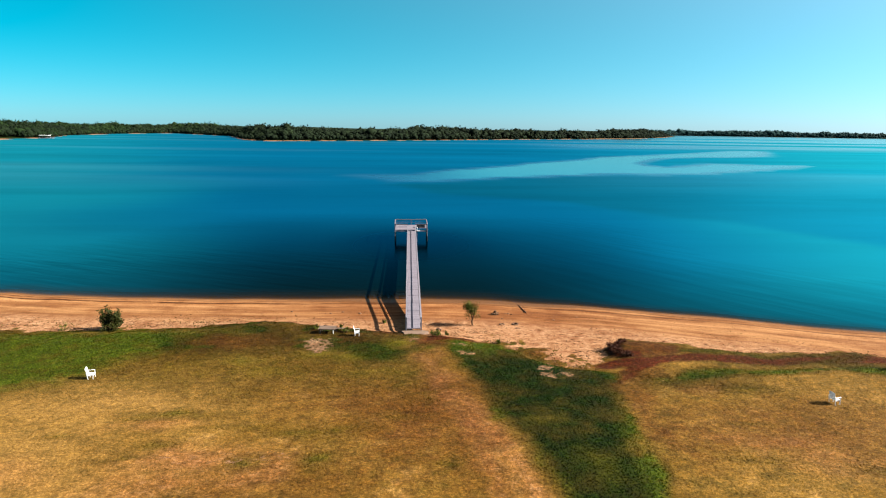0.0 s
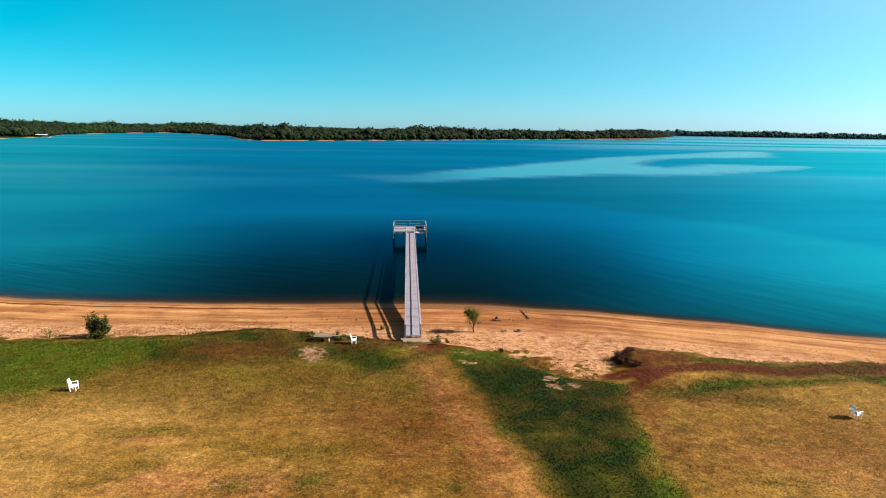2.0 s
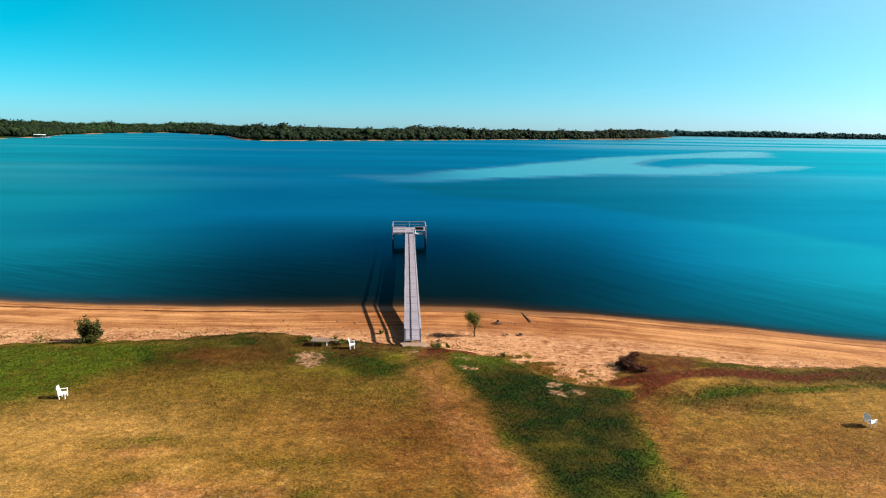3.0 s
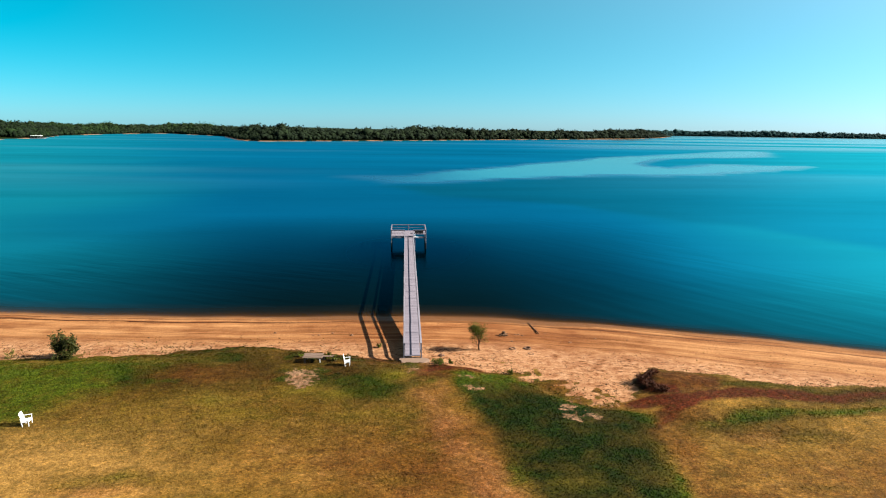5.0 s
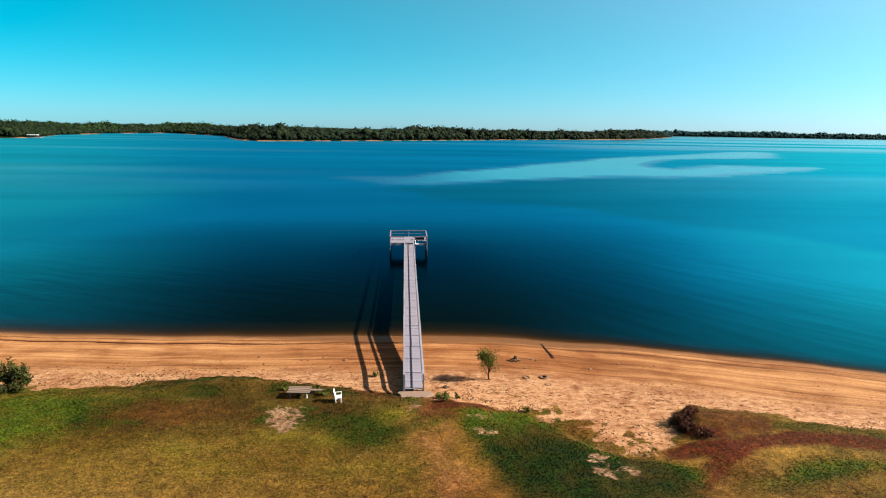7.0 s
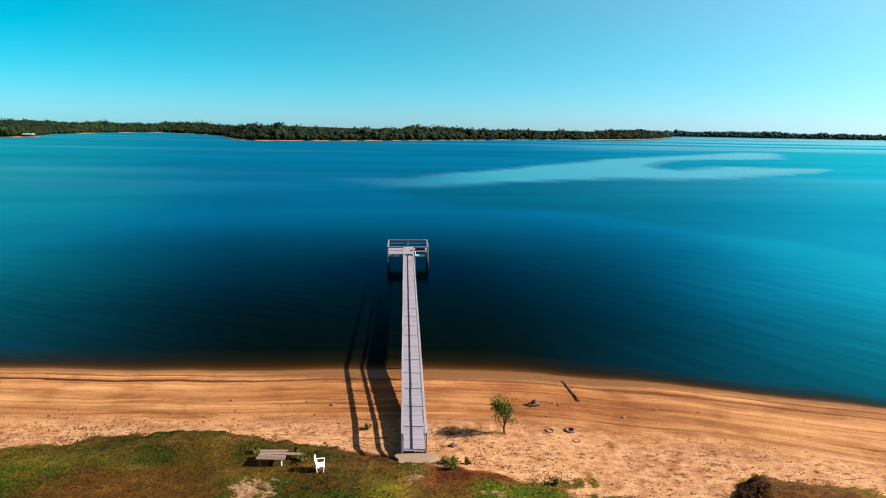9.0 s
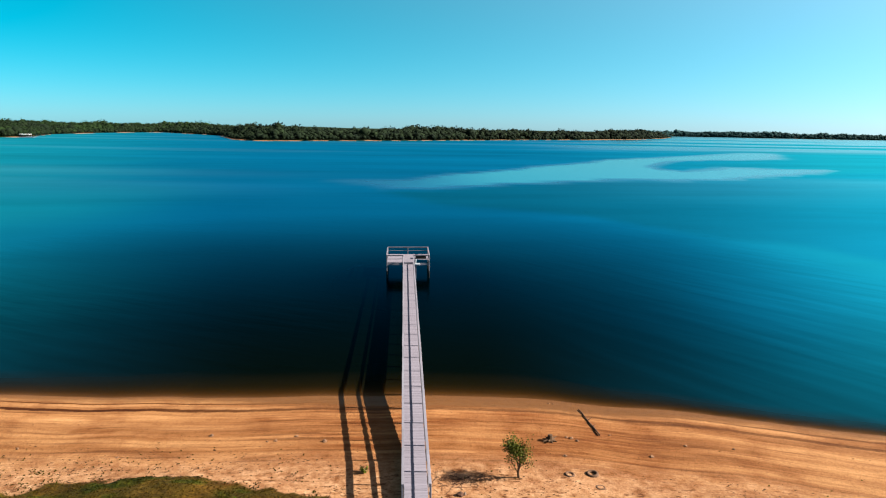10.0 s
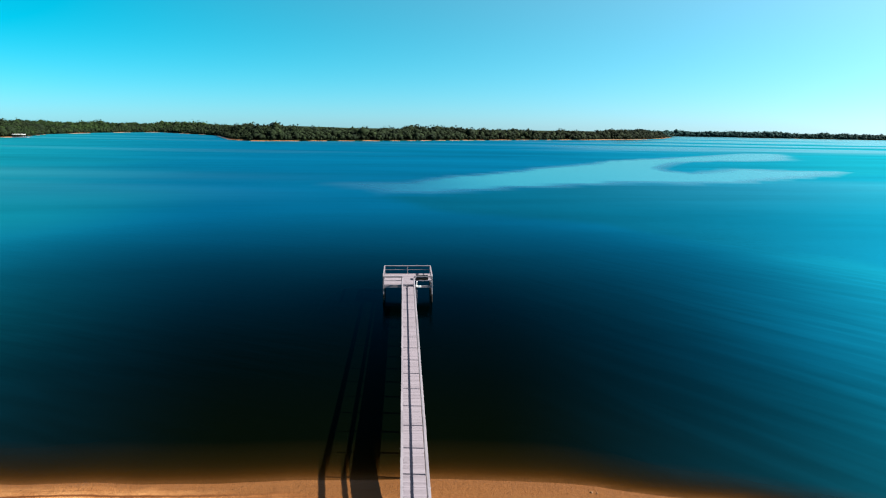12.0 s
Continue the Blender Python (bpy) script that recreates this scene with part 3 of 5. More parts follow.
def water_material():
    m, nt, ln, b = material("lake_water")
    nt.remove(b)
    pos = nt.new("ShaderNodeNewGeometry").outputs["Position"]
    depth, calm, windy, chop, gusty, lee, ruffle = (node(nt, "ShaderNodeAttribute", attr=key).outputs["Fac"] for key in ("depth", "calm", "windy", "chop", "gusty", "lee", "ruffle"))
    murk = maths(nt, ln, "SUBTRACT", 1.0, maths(nt, ln, "POWER", 0.0004, depth), True)
    clear = nt.new("ShaderNodeBsdfTransparent")
    ln.new(ramp(nt, ln, maths(nt, ln, "MULTIPLY", depth, 1.6, True), [(0.0, (0.93, 0.92, 0.88)), (0.10, (0.66, 0.62, 0.42)), (0.35, (0.42, 0.46, 0.18)), (1.0, (0.20, 0.34, 0.10))]), clear.inputs[0])
    body = nt.new("ShaderNodeBsdfDiffuse")
    silt = ramp(nt, ln, maths(nt, ln, "MULTIPLY", depth, 0.5, True), [(0.0, (0.010, 0.006, 0.0016)), (0.06, (0.0030, 0.0024, 0.0006)), (0.16, (0.0003, 0.0007, 0.0002)), (0.5, (0.0001, 0.0004, 0.0002)), (1.0, (0.0, 0.0002, 0.0002))])
    ln.new(silt, body.inputs[0])
    inner = nt.new("ShaderNodeMixShader")
    ln.new(murk, inner.inputs[0]), ln.new(clear.outputs[0], inner.inputs[1]), ln.new(body.outputs[0], inner.inputs[2])
    # waves that run in to the shore, and finer ones where the wind lies on the water
    stretch = nt.new("ShaderNodeMapping")
    stretch.vector_type, stretch.inputs["Rotation"].default_value[2] = "TEXTURE", radians(-25)
    stretch.inputs["Scale"].default_value = (6.0, 1.0, 1.0)
    ln.new(pos, stretch.inputs["Vector"])
    swell = noise_tex(nt, ln, stretch.outputs[0], 0.62, 2, 0.45)
    oblique = nt.new("ShaderNodeMapping")
    oblique.vector_type, oblique.inputs["Rotation"].default_value[2] = "TEXTURE", radians(-52)
    oblique.inputs["Scale"].default_value = (8.0, 1.0, 1.0)
    ln.new(pos, oblique.inputs["Vector"])
    east = node(nt, "ShaderNodeAttribute", attr="east").outputs["Fac"]
    swell = mix(nt, ln, east, swell, noise_tex(nt, ln, oblique.outputs[0], 0.55, 2, 0.45))
    short = nt.new("ShaderNodeMapping")
    short.vector_type, short.inputs["Rotation"].default_value[2] = "TEXTURE", radians(-20)
    short.inputs["Scale"].default_value = (2.5, 1.0, 1.0)
    ln.new(pos, short.inputs["Vector"])
    ripple = noise_tex(nt, ln, short.outputs[0], 1.5, 3, 0.6)
    height = maths(nt, ln, "ADD", maths(nt, ln, "MULTIPLY", swell, maths(nt, ln, "ADD", chop, 0.10)), maths(nt, ln, "MULTIPLY", ripple, maths(nt, ln, "ADD", maths(nt, ln, "MULTIPLY", gusty, 0.45), 0.08)))
    bp = nt.new("ShaderNodeBump")
    bp.inputs["Distance"].default_value = 0.25
    bp.inputs["Strength"].default_value = 0.25
    ln.new(height, bp.inputs["Height"])
    gloss = nt.new("ShaderNodeBsdfGlossy")
    # reflected sky colours put into the gloss tint: blue when rough, pale when calm
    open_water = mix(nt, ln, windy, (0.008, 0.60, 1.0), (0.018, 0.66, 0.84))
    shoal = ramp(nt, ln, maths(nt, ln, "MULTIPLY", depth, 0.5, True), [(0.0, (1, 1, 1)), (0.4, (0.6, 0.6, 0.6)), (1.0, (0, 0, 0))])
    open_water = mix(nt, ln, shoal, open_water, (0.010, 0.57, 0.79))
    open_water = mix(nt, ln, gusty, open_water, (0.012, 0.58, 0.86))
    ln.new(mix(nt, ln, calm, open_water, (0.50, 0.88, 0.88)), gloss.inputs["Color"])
    rough = maths(nt, ln, "SUBTRACT", maths(nt, ln, "ADD", 0.36, maths(nt, ln, "MULTIPLY", windy, 0.12)), maths(nt, ln, "MULTIPLY", lee, 0.24))
    ln.new(maths(nt, ln, "SUBTRACT", rough, maths(nt, ln, "MULTIPLY", calm, 0.28)), gloss.inputs["Roughness"])
    ln.new(bp.outputs[0], gloss.inputs["Normal"])
    fr = nt.new("ShaderNodeFresnel")
    fr.inputs[0].default_value = 1.33
    ln.new(bp.outputs[0], fr.inputs["Normal"])
    gust = nt.new("ShaderNodeMapping")
    gust.inputs["Scale"].default_value, gust.inputs["Rotation"].default_value[2] = (0.0035, 0.016, 1.0), radians(-10)
    ln.new(pos, gust.inputs["Vector"])
    breeze = ramp(nt, ln, noise_tex(nt, ln, gust.outputs[0], 1.0, 7, 0.62), [(0.34, (0.84, 0.84, 0.84)), (0.48, (1.0, 1.0, 1.0)), (0.66, (1.16, 1.16, 1.16))])
    out = nt.new("ShaderNodeMixShader")
    # side and near sheen paint extra sky reflection onto the water, banded by swell
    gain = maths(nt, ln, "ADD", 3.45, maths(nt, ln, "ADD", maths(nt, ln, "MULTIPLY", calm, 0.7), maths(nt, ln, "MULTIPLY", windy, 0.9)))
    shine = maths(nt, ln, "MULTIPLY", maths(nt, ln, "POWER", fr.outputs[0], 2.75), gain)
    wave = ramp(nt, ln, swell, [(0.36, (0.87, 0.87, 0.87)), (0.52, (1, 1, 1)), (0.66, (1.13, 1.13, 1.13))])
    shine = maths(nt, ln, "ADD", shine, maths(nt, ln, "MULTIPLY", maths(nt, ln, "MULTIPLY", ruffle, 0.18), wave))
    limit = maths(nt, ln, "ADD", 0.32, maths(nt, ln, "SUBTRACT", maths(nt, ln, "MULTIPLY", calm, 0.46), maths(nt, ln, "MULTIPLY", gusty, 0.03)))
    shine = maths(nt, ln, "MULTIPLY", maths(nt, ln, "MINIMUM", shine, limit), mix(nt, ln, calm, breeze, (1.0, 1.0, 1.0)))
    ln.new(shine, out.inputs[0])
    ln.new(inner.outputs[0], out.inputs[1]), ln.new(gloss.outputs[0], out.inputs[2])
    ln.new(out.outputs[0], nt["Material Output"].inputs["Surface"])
    return m


def grained(name, dark, light, scale=(1, 1, 1), rough=0.8, size=6.0, bumps=0.3, island=0.35, metal=0.0, rust=None):
    """Worn solid: grain at two scales, and a tone of its own for each island and object."""
    m, nt, ln, b = material(name)
    tc = nt.new("ShaderNodeTexCoord")
    mp = nt.new("ShaderNodeMapping")
    mp.inputs["Scale"].default_value = scale
    ln.new(tc.outputs["Object"], mp.inputs["Vector"])
    if name not in ("white_paint", "weathered_deck", "weathered_rail"):
        dark, light = ([c * k for c, k in zip(col, WHITER)] for col in (dark, light))
        dark, light = tuple(dark), tuple(light)
    f, g = noise_tex(nt, ln, mp.outputs[0], size, 5, 0.65), noise_tex(nt, ln, tc.outputs["Object"], 0.9, 4)
    col = mix(nt, ln, maths(nt, ln, "MULTIPLY", maths(nt, ln, "ADD", f, maths(nt, ln, "MULTIPLY", g, 0.6)), 0.68, True), dark, light)
    if rust:
        col = mix(nt, ln, ramp(nt, ln, g, [(0.52, (0, 0, 0)), (0.68, (1, 1, 1))]), col, rust)
    geo = nt.new("ShaderNodeNewGeometry")
    lo, hi = 1 - island, 1 + island * 0.6
    col = mix(nt, ln, 1.0, col, ramp(nt, ln, geo.outputs["Random Per Island"], [(0, (lo, lo, lo)), (1, (hi, hi, hi))]), "MULTIPLY")
    each = nt.new("ShaderNodeObjectInfo").outputs["Random"]
    col = mix(nt, ln, 1.0, col, ramp(nt, ln, each, [(0, (lo, lo, lo)), (1, (hi, hi, hi))]), "MULTIPLY")
    ln.new(col, b.inputs["Base Color"])
    b.inputs["Roughness"].default_value, b.inputs["Metallic"].default_value = rough, metal
    b.inputs["Specular IOR Level"].default_value = 0.12
    bump(nt, ln, b, f, bumps, 0.02)
    return m


def leaf_material(name, dark, light, rough=0.6):
    m, nt, ln, b = material(name)
    geo = nt.new("ShaderNodeNewGeometry")
    far = noise_tex(nt, ln, geo.outputs["Position"], 0.045, 4)
    k = maths(nt, ln, "ADD", maths(nt, ln, "MULTIPLY", geo.outputs["Random Per Island"], 0.6), maths(nt, ln, "MULTIPLY", maths(nt, ln, "SUBTRACT", far, 0.3), 1.0), True)
    ln.new(mix(nt, ln, 1.0, mix(nt, ln, k, dark, light), WHITER, "MULTIPLY"), b.inputs["Base Color"])
    b.inputs["Roughness"].default_value = rough
    b.inputs["Specular IOR Level"].default_value = 0.06
    return m


GROUND, TUFT, WATER = ground_material(), tuft_material(), water_material()
DECK = grained("weathered_deck", (0.0609, 0.0537, 0.0646), (0.1312, 0.1178, 0.1394), (0.25, 2, 1), 0.85, 9, 0.4, 0.13)
RAIL = grained("weathered_rail", (0.0640, 0.0596, 0.0704), (0.1345, 0.1262, 0.1467), (1, 0.2, 1), 0.8, 8, 0.3, 0.15)
PILE = grained("dark_piling", (0.0355, 0.0284, 0.0249), (0.1136, 0.0923, 0.0781), (1, 1, 0.3), 0.9, 6, 0.5, 0.2)
LOW_PILE = grained("low_piling", (0.006, 0.005, 0.005), (0.018, 0.014, 0.012), (1, 1, 0.3), 0.5, 6, 0.5, 0.2)
WHITE = grained("white_paint", (0.3680, 0.3760, 0.3840), (0.4640, 0.4680, 0.4720), (1, 1, 1), 0.5, 5, 0.1, 0.06)
CONCRETE = grained("rough_concrete", (0.1093, 0.0845, 0.0696), (0.1988, 0.159, 0.1342), (1, 1, 1), 0.95, 5, 0.6, 0.1)
OLD_WOOD = grained("grey_wood", (0.075, 0.060, 0.052), (0.175, 0.145, 0.128), (0.3, 2, 1), 0.9, 8, 0.5, 0.25)
DARK_WOOD = grained("dark_driftwood", (0.0213, 0.0128, 0.0099), (0.0852, 0.0497, 0.0355), (1, 1, 1), 0.9, 7, 0.6, 0.2)
LITTER = grained("dry_litter", (0.0142, 0.0078, 0.0035), (0.0604, 0.0355, 0.0156), (1, 1, 1), 0.95, 6, 0.2, 0.4)
BANK_SHADE_LEAF = leaf_material("bank_shade_shrub", (0.014, 0.0050, 0.0022), (0.060, 0.019, 0.0065))
RUBBER = grained("dusty_rubber", (0.026, 0.020, 0.016), (0.15, 0.09, 0.055), (1, 1, 1), 0.9, 5, 0.3, 0.1)
STONE = grained("pale_stone", (0.05, 0.028, 0.016), (0.17, 0.11, 0.07), (1, 1, 1), 0.9, 4, 0.6, 0.3)
BARK = grained("brown_bark", (0.0319, 0.0199, 0.0128), (0.0923, 0.0604, 0.0355), (1, 1, 0.3), 0.95, 9, 0.6, 0.1)
BLACK = grained("plain_black", (0.008, 0.008, 0.009), (0.02, 0.02, 0.022), (1, 1, 1), 0.6, 6, 0.2, 0.1)
LEAF = leaf_material("sapling_leaves", (0.026, 0.045, 0.0045), (0.088, 0.105, 0.011))
BUSH_LEAF = leaf_material("bush_leaves", (0.004, 0.0085, 0.0025), (0.034, 0.043, 0.008))
WOODS = leaf_material("far_foliage", (0.0011, 0.0045, 0.0026), (0.0095, 0.0205, 0.0078), 0.9)
BANK_WOODS = leaf_material("bank_foliage", (0.0016, 0.0075, 0.0028), (0.012, 0.030, 0.008), 0.9)
# haze of distance is mixed into this blue-green leaf colour
HAZED_WOODS = leaf_material("hazed_foliage", (0.0030, 0.024, 0.028), (0.0065, 0.036, 0.040), 0.9)


# ---- mesh helpers ----
def solid(name, verts, faces, mat, parent=None, label=""):
    me = bpy.data.meshes.new(name)
    me.from_pydata(verts, [], faces)
    me.materials.append(mat)
    ob = new(name, me)
    if parent:
        ob.parent = parent
    if label:
        ob["label"] = label
    return ob


def part(name, bm, mat, parent=None, label="", shade=False):
    me = bpy.data.meshes.new(name)
    bm.to_mesh(me)
    bm.free()
    me.materials.append(mat)
    if shade:
        for f in me.polygons:
            f.use_smooth = True
    ob = new(name, me)
    if parent:
        ob.parent = parent
    if label:
        ob["label"] = label
    return ob


def box(bm, m, sx, sy, sz, bev=0.0):
    """A box of that size, centred at the pose m, with softened edges."""
    r = bmesh.ops.create_cube(bm, size=1.0, matrix=m @ Matrix.Diagonal((sx, sy, sz, 1)))
    if bev:
        es = list({e for v in r["verts"] for e in v.link_edges})
        bmesh.ops.bevel(bm, geom=es, offset=bev, segments=1, affect="EDGES")


def rod(bm, a, b, ra, rb, seg=8):
    """A tapered round bar from a to b."""
    a, b = Vector(a), Vector(b)
    m = Matrix.Translation((a + b) / 2) @ (b - a).to_track_quat("Z", "Y").to_matrix().to_4x4()
    bmesh.ops.create_cone(bm, cap_ends=True, segments=seg, radius1=ra, radius2=rb, depth=(b - a).length, matrix=m)


def thing(name, m, label, category, group="", kind=""):
    ob = new(name)
    ob.empty_display_size = 0.3
    ob.matrix_basis = m
    return tagged(ob, label, category, group, kind)


def floats(me, name, values):
    me.attributes.new(name, "FLOAT", "POINT").data.foreach_set("value", np.asarray(values, np.float32))


def gz(x, y):
    return float(ground_z(np.array([float(x)]), np.array([float(y)]))[0])


def lines_of(near_lo, near_hi, step, far_lo, far_hi, cap):
    """Grid lines: even near by, growing outward to a cap, then growing again far out."""
    def outward(s, end):
        got, st, p = [], step, s
        while (p < end if end > s else p > end) and len(got) < 2000:
            st = min(st * 1.07, cap) if abs(p) < 2300 else st * 1.3
            p += st if end > s else -st
            got.append(p)
        return got
    return np.array(outward(near_lo, far_lo)[::-1] + list(np.arange(near_lo, near_hi, step)) + [near_hi] + outward(near_hi, far_hi))


def sheet(name, xs, ys, heights, mat):
    gx, gy = np.meshgrid(xs, ys)
    x, y = gx.ravel(), gy.ravel()
    z = heights(x, y)
    n, k = len(xs), len(ys)
    i = (np.arange(k - 1)[:, None] * n + np.arange(n - 1)[None, :]).ravel()
    quads = np.stack([i, i + 1, i + n + 1, i + n], 1)
    me = bpy.data.meshes.new(name)
    me.vertices.add(len(x)), me.loops.add(quads.size), me.polygons.add(len(quads))
    me.vertices.foreach_set("co", np.stack([x, y, z], 1).astype(np.float32).ravel())
    me.loops.foreach_set("vertex_index", quads.ravel().astype(np.int32))
    me.polygons.foreach_set("loop_start", np.arange(0, quads.size, 4, dtype=np.int32))
    me.polygons.foreach_set("use_smooth", np.ones(len(quads), bool))
    me.update()
    me.materials.append(mat)
    return new(name, me), me, x, y, z


# ---- ground and water ----
GROUND_YS = np.unique(np.round(np.concatenate([lines_of(-62, -12, 0.4, -4800, -12, 30), lines_of(-12, 22, 0.2, -12, 4800, 20)]), 3))
GROUND_YS = GROUND_YS[np.concatenate([[True], np.diff(GROUND_YS) > 0.05])]
ground, me, x, y, z = sheet("ground", lines_of(-56, 56, 0.4, -4800, 4800, 26), GROUND_YS, ground_z, GROUND)
gr, rd, wn_, gs = zones(x, y)
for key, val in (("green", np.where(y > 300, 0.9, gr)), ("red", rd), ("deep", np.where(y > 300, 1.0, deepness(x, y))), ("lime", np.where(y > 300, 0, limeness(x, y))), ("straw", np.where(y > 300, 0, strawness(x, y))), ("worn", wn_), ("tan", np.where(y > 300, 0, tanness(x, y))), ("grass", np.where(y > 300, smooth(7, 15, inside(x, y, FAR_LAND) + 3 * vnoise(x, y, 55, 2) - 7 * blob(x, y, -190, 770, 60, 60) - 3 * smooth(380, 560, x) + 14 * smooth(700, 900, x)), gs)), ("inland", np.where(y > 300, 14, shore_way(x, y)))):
    floats(me, key, val)
tagged(ground, "dry tan lawn with green and reddish patches above an orange sand beach", "ground", kind="structure")

CALM = [(-26, 199), (-4, 208), (36, 248), (74, 291), (100, 324), (140, 382), (186, 402), (252, 462), (324, 530), (350, 540), (330, 474), (280, 400), (220, 377), (193, 364), (161, 338), (132, 298), (136, 277), (158, 289), (183, 303), (232, 276), (186, 250), (140, 220), (109, 211), (81, 205), (53, 195), (28, 185), (5, 171), (-10, 170)]
GUSTY = [(-9, 160), (5, 166), (28, 181), (81, 200), (140, 214), (186, 242), (240, 262), (300, 250), (240, 150), (150, 60), (84, 45), (77, 61), (70, 70), (61, 77), (54, 86), (48, 98), (43, 108), (21, 120), (12, 124), (-1, 135)]
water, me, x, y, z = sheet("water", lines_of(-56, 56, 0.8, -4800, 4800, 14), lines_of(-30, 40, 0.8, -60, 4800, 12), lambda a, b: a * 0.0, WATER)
floats(me, "depth", np.clip(-ground_z(x, y), 0, 6))
cx, cy = x + 6 * vnoise(x, y, 40, 1) + 2.5 * vnoise(x, y, 13, 4), y + 8 * vnoise(x, y, 45, 2) + 3 * vnoise(x, y, 14, 3)
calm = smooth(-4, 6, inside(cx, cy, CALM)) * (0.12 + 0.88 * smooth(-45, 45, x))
# far stripes get the calm tint to paint bright sky reflected there
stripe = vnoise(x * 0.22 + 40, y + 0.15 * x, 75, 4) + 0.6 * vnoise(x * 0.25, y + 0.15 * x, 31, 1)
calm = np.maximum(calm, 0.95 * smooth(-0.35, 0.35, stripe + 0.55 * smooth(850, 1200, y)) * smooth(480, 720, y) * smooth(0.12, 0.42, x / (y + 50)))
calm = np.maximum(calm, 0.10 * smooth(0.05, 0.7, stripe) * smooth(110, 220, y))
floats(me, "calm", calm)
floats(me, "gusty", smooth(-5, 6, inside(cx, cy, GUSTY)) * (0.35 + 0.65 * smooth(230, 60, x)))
# sheen put in by bearing, for brighter sky mirrored left and right
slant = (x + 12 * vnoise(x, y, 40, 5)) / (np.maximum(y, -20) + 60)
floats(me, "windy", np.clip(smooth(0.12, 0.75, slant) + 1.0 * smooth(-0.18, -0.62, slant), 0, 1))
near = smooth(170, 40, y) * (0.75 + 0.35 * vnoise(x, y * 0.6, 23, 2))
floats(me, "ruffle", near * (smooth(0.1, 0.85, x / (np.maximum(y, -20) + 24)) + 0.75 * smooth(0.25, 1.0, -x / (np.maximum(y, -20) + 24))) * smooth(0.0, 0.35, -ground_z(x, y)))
floats(me, "lee", blob(x, y, 0, 50, 10, 13))
floats(me, "east", smooth(2, 12, x))
shoreward = smooth(34, 14, -shore_way(x, y))
floats(me, "chop", np.clip(0.20 * smooth(6, 26, x) * smooth(110, 45, y) + shoreward * smooth(-5, -9, x) * 0.8, 0, 1) * (0.7 + 0.5 * vnoise(x, y, 11, 3)))
tagged(water, "teal lake water with wind-ruffled and smooth streaks", "water", kind="structure")

# ---- pier ----
BAY, DECK_Z, HALF = 2.685, 1.94, 0.61
BAYS = 19
pier = thing("pier", pose(0, 0, 0), "long weathered grey wooden pier with railings and end platform", "pier")
rnd = random.Random(4)


def boards(x0, x1, y0, y1, z, wide=0.14, thick=0.04):
    """A run of deck boards laid across, with gaps and a slightly uneven lie: their poses and sizes."""
    count = int((y1 - y0) / (wide + 0.008))
    pitch = (y1 - y0) / count
    for k in range(count):
        m = pose((x0 + x1) / 2 + rnd.uniform(-0.012, 0.012), y0 + (k + 0.5) * pitch, z - thick / 2 + rnd.uniform(-0.004, 0.004), rnd.uniform(-0.6, 0.6), rnd.uniform(-0.3, 0.3), 0)
        yield m, (x1 - x0, pitch - 0.006, thick)


bm = bmesh.new()
box(bm, pose(0, 0, 0), 2 * HALF, 0.143, 0.04)
board_mesh = bpy.data.meshes.new("board")
bm.to_mesh(board_mesh)
bm.free()
board_mesh.materials.append(DECK)
far_boards = bmesh.new()
for k, (m, size) in enumerate(boards(-HALF, HALF, 0.0, 52.1, DECK_Z)):
    if k < 300:
        ob = new("board", board_mesh)
        ob.parent, ob.matrix_basis = pier, m
    else:
        box(far_boards, m, *size)

for k in range(BAYS + 1):
    y0, y1 = k * BAY, min((k + 1) * BAY, 52.1)
    if y1 - y0 < 0.3:
        break
    for sx in (-1, 1):
        bm = bmesh.new()
        box(bm, pose(sx * 0.68 + rnd.uniform(-0.008, 0.008), (y0 + y1) / 2, DECK_Z + 1.05, 0, 0, rnd.uniform(-0.15, 0.15)), 0.14, y1 - y0 - 0.006, 0.04, 0.006)
        part("top_rail", bm, RAIL, pier)
        bm = bmesh.new()
        box(bm, pose(sx * 0.635, (y0 + y1) / 2, DECK_Z + 0.955), 0.035, y1 - y0 - 0.006, 0.14, 0.005)
        part("side_rail", bm, RAIL, pier)
        bm = bmesh.new()
        box(bm, pose(sx * 0.60, (y0 + y1) / 2, DECK_Z - 0.165), 0.045, y1 - y0 - 0.01, 0.24, 0.004)
        part("stringer", bm, PILE, pier)
        if sx < 0:
            continue
        bm = bmesh.new()
        box(bm, pose(sx * 0.635, (y0 + y1) / 2, DECK_Z + 0.48 + rnd.uniform(-0.01, 0.01)), 0.035, y1 - y0 - 0.006, 0.09, 0.005)
        part("middle_rail", bm, RAIL, pier)
for k in range(BAYS + 1):
    y0 = min(k * BAY, 52.05) + (0.05 if k == 0 else 0.0)
    for sx in (-1, 1):
        foot = min(gz(sx * 0.68, y0) - 0.3, 1.4)
        bm = bmesh.new()
        box(bm, pose(sx * 0.70, y0, (foot + DECK_Z + 1.03) / 2, rnd.uniform(-0.2, 0.2), rnd.uniform(-0.2, 0.2)), 0.095, 0.095, DECK_Z + 1.03 - foot, 0.008)
        part("post", bm, RAIL, pier)
    bm = bmesh.new()
    box(bm, pose(0, y0 + 0.07, DECK_Z - 0.38), 1.5, 0.045, 0.19, 0.004)
    part("cross_beam", bm, PILE, pier)

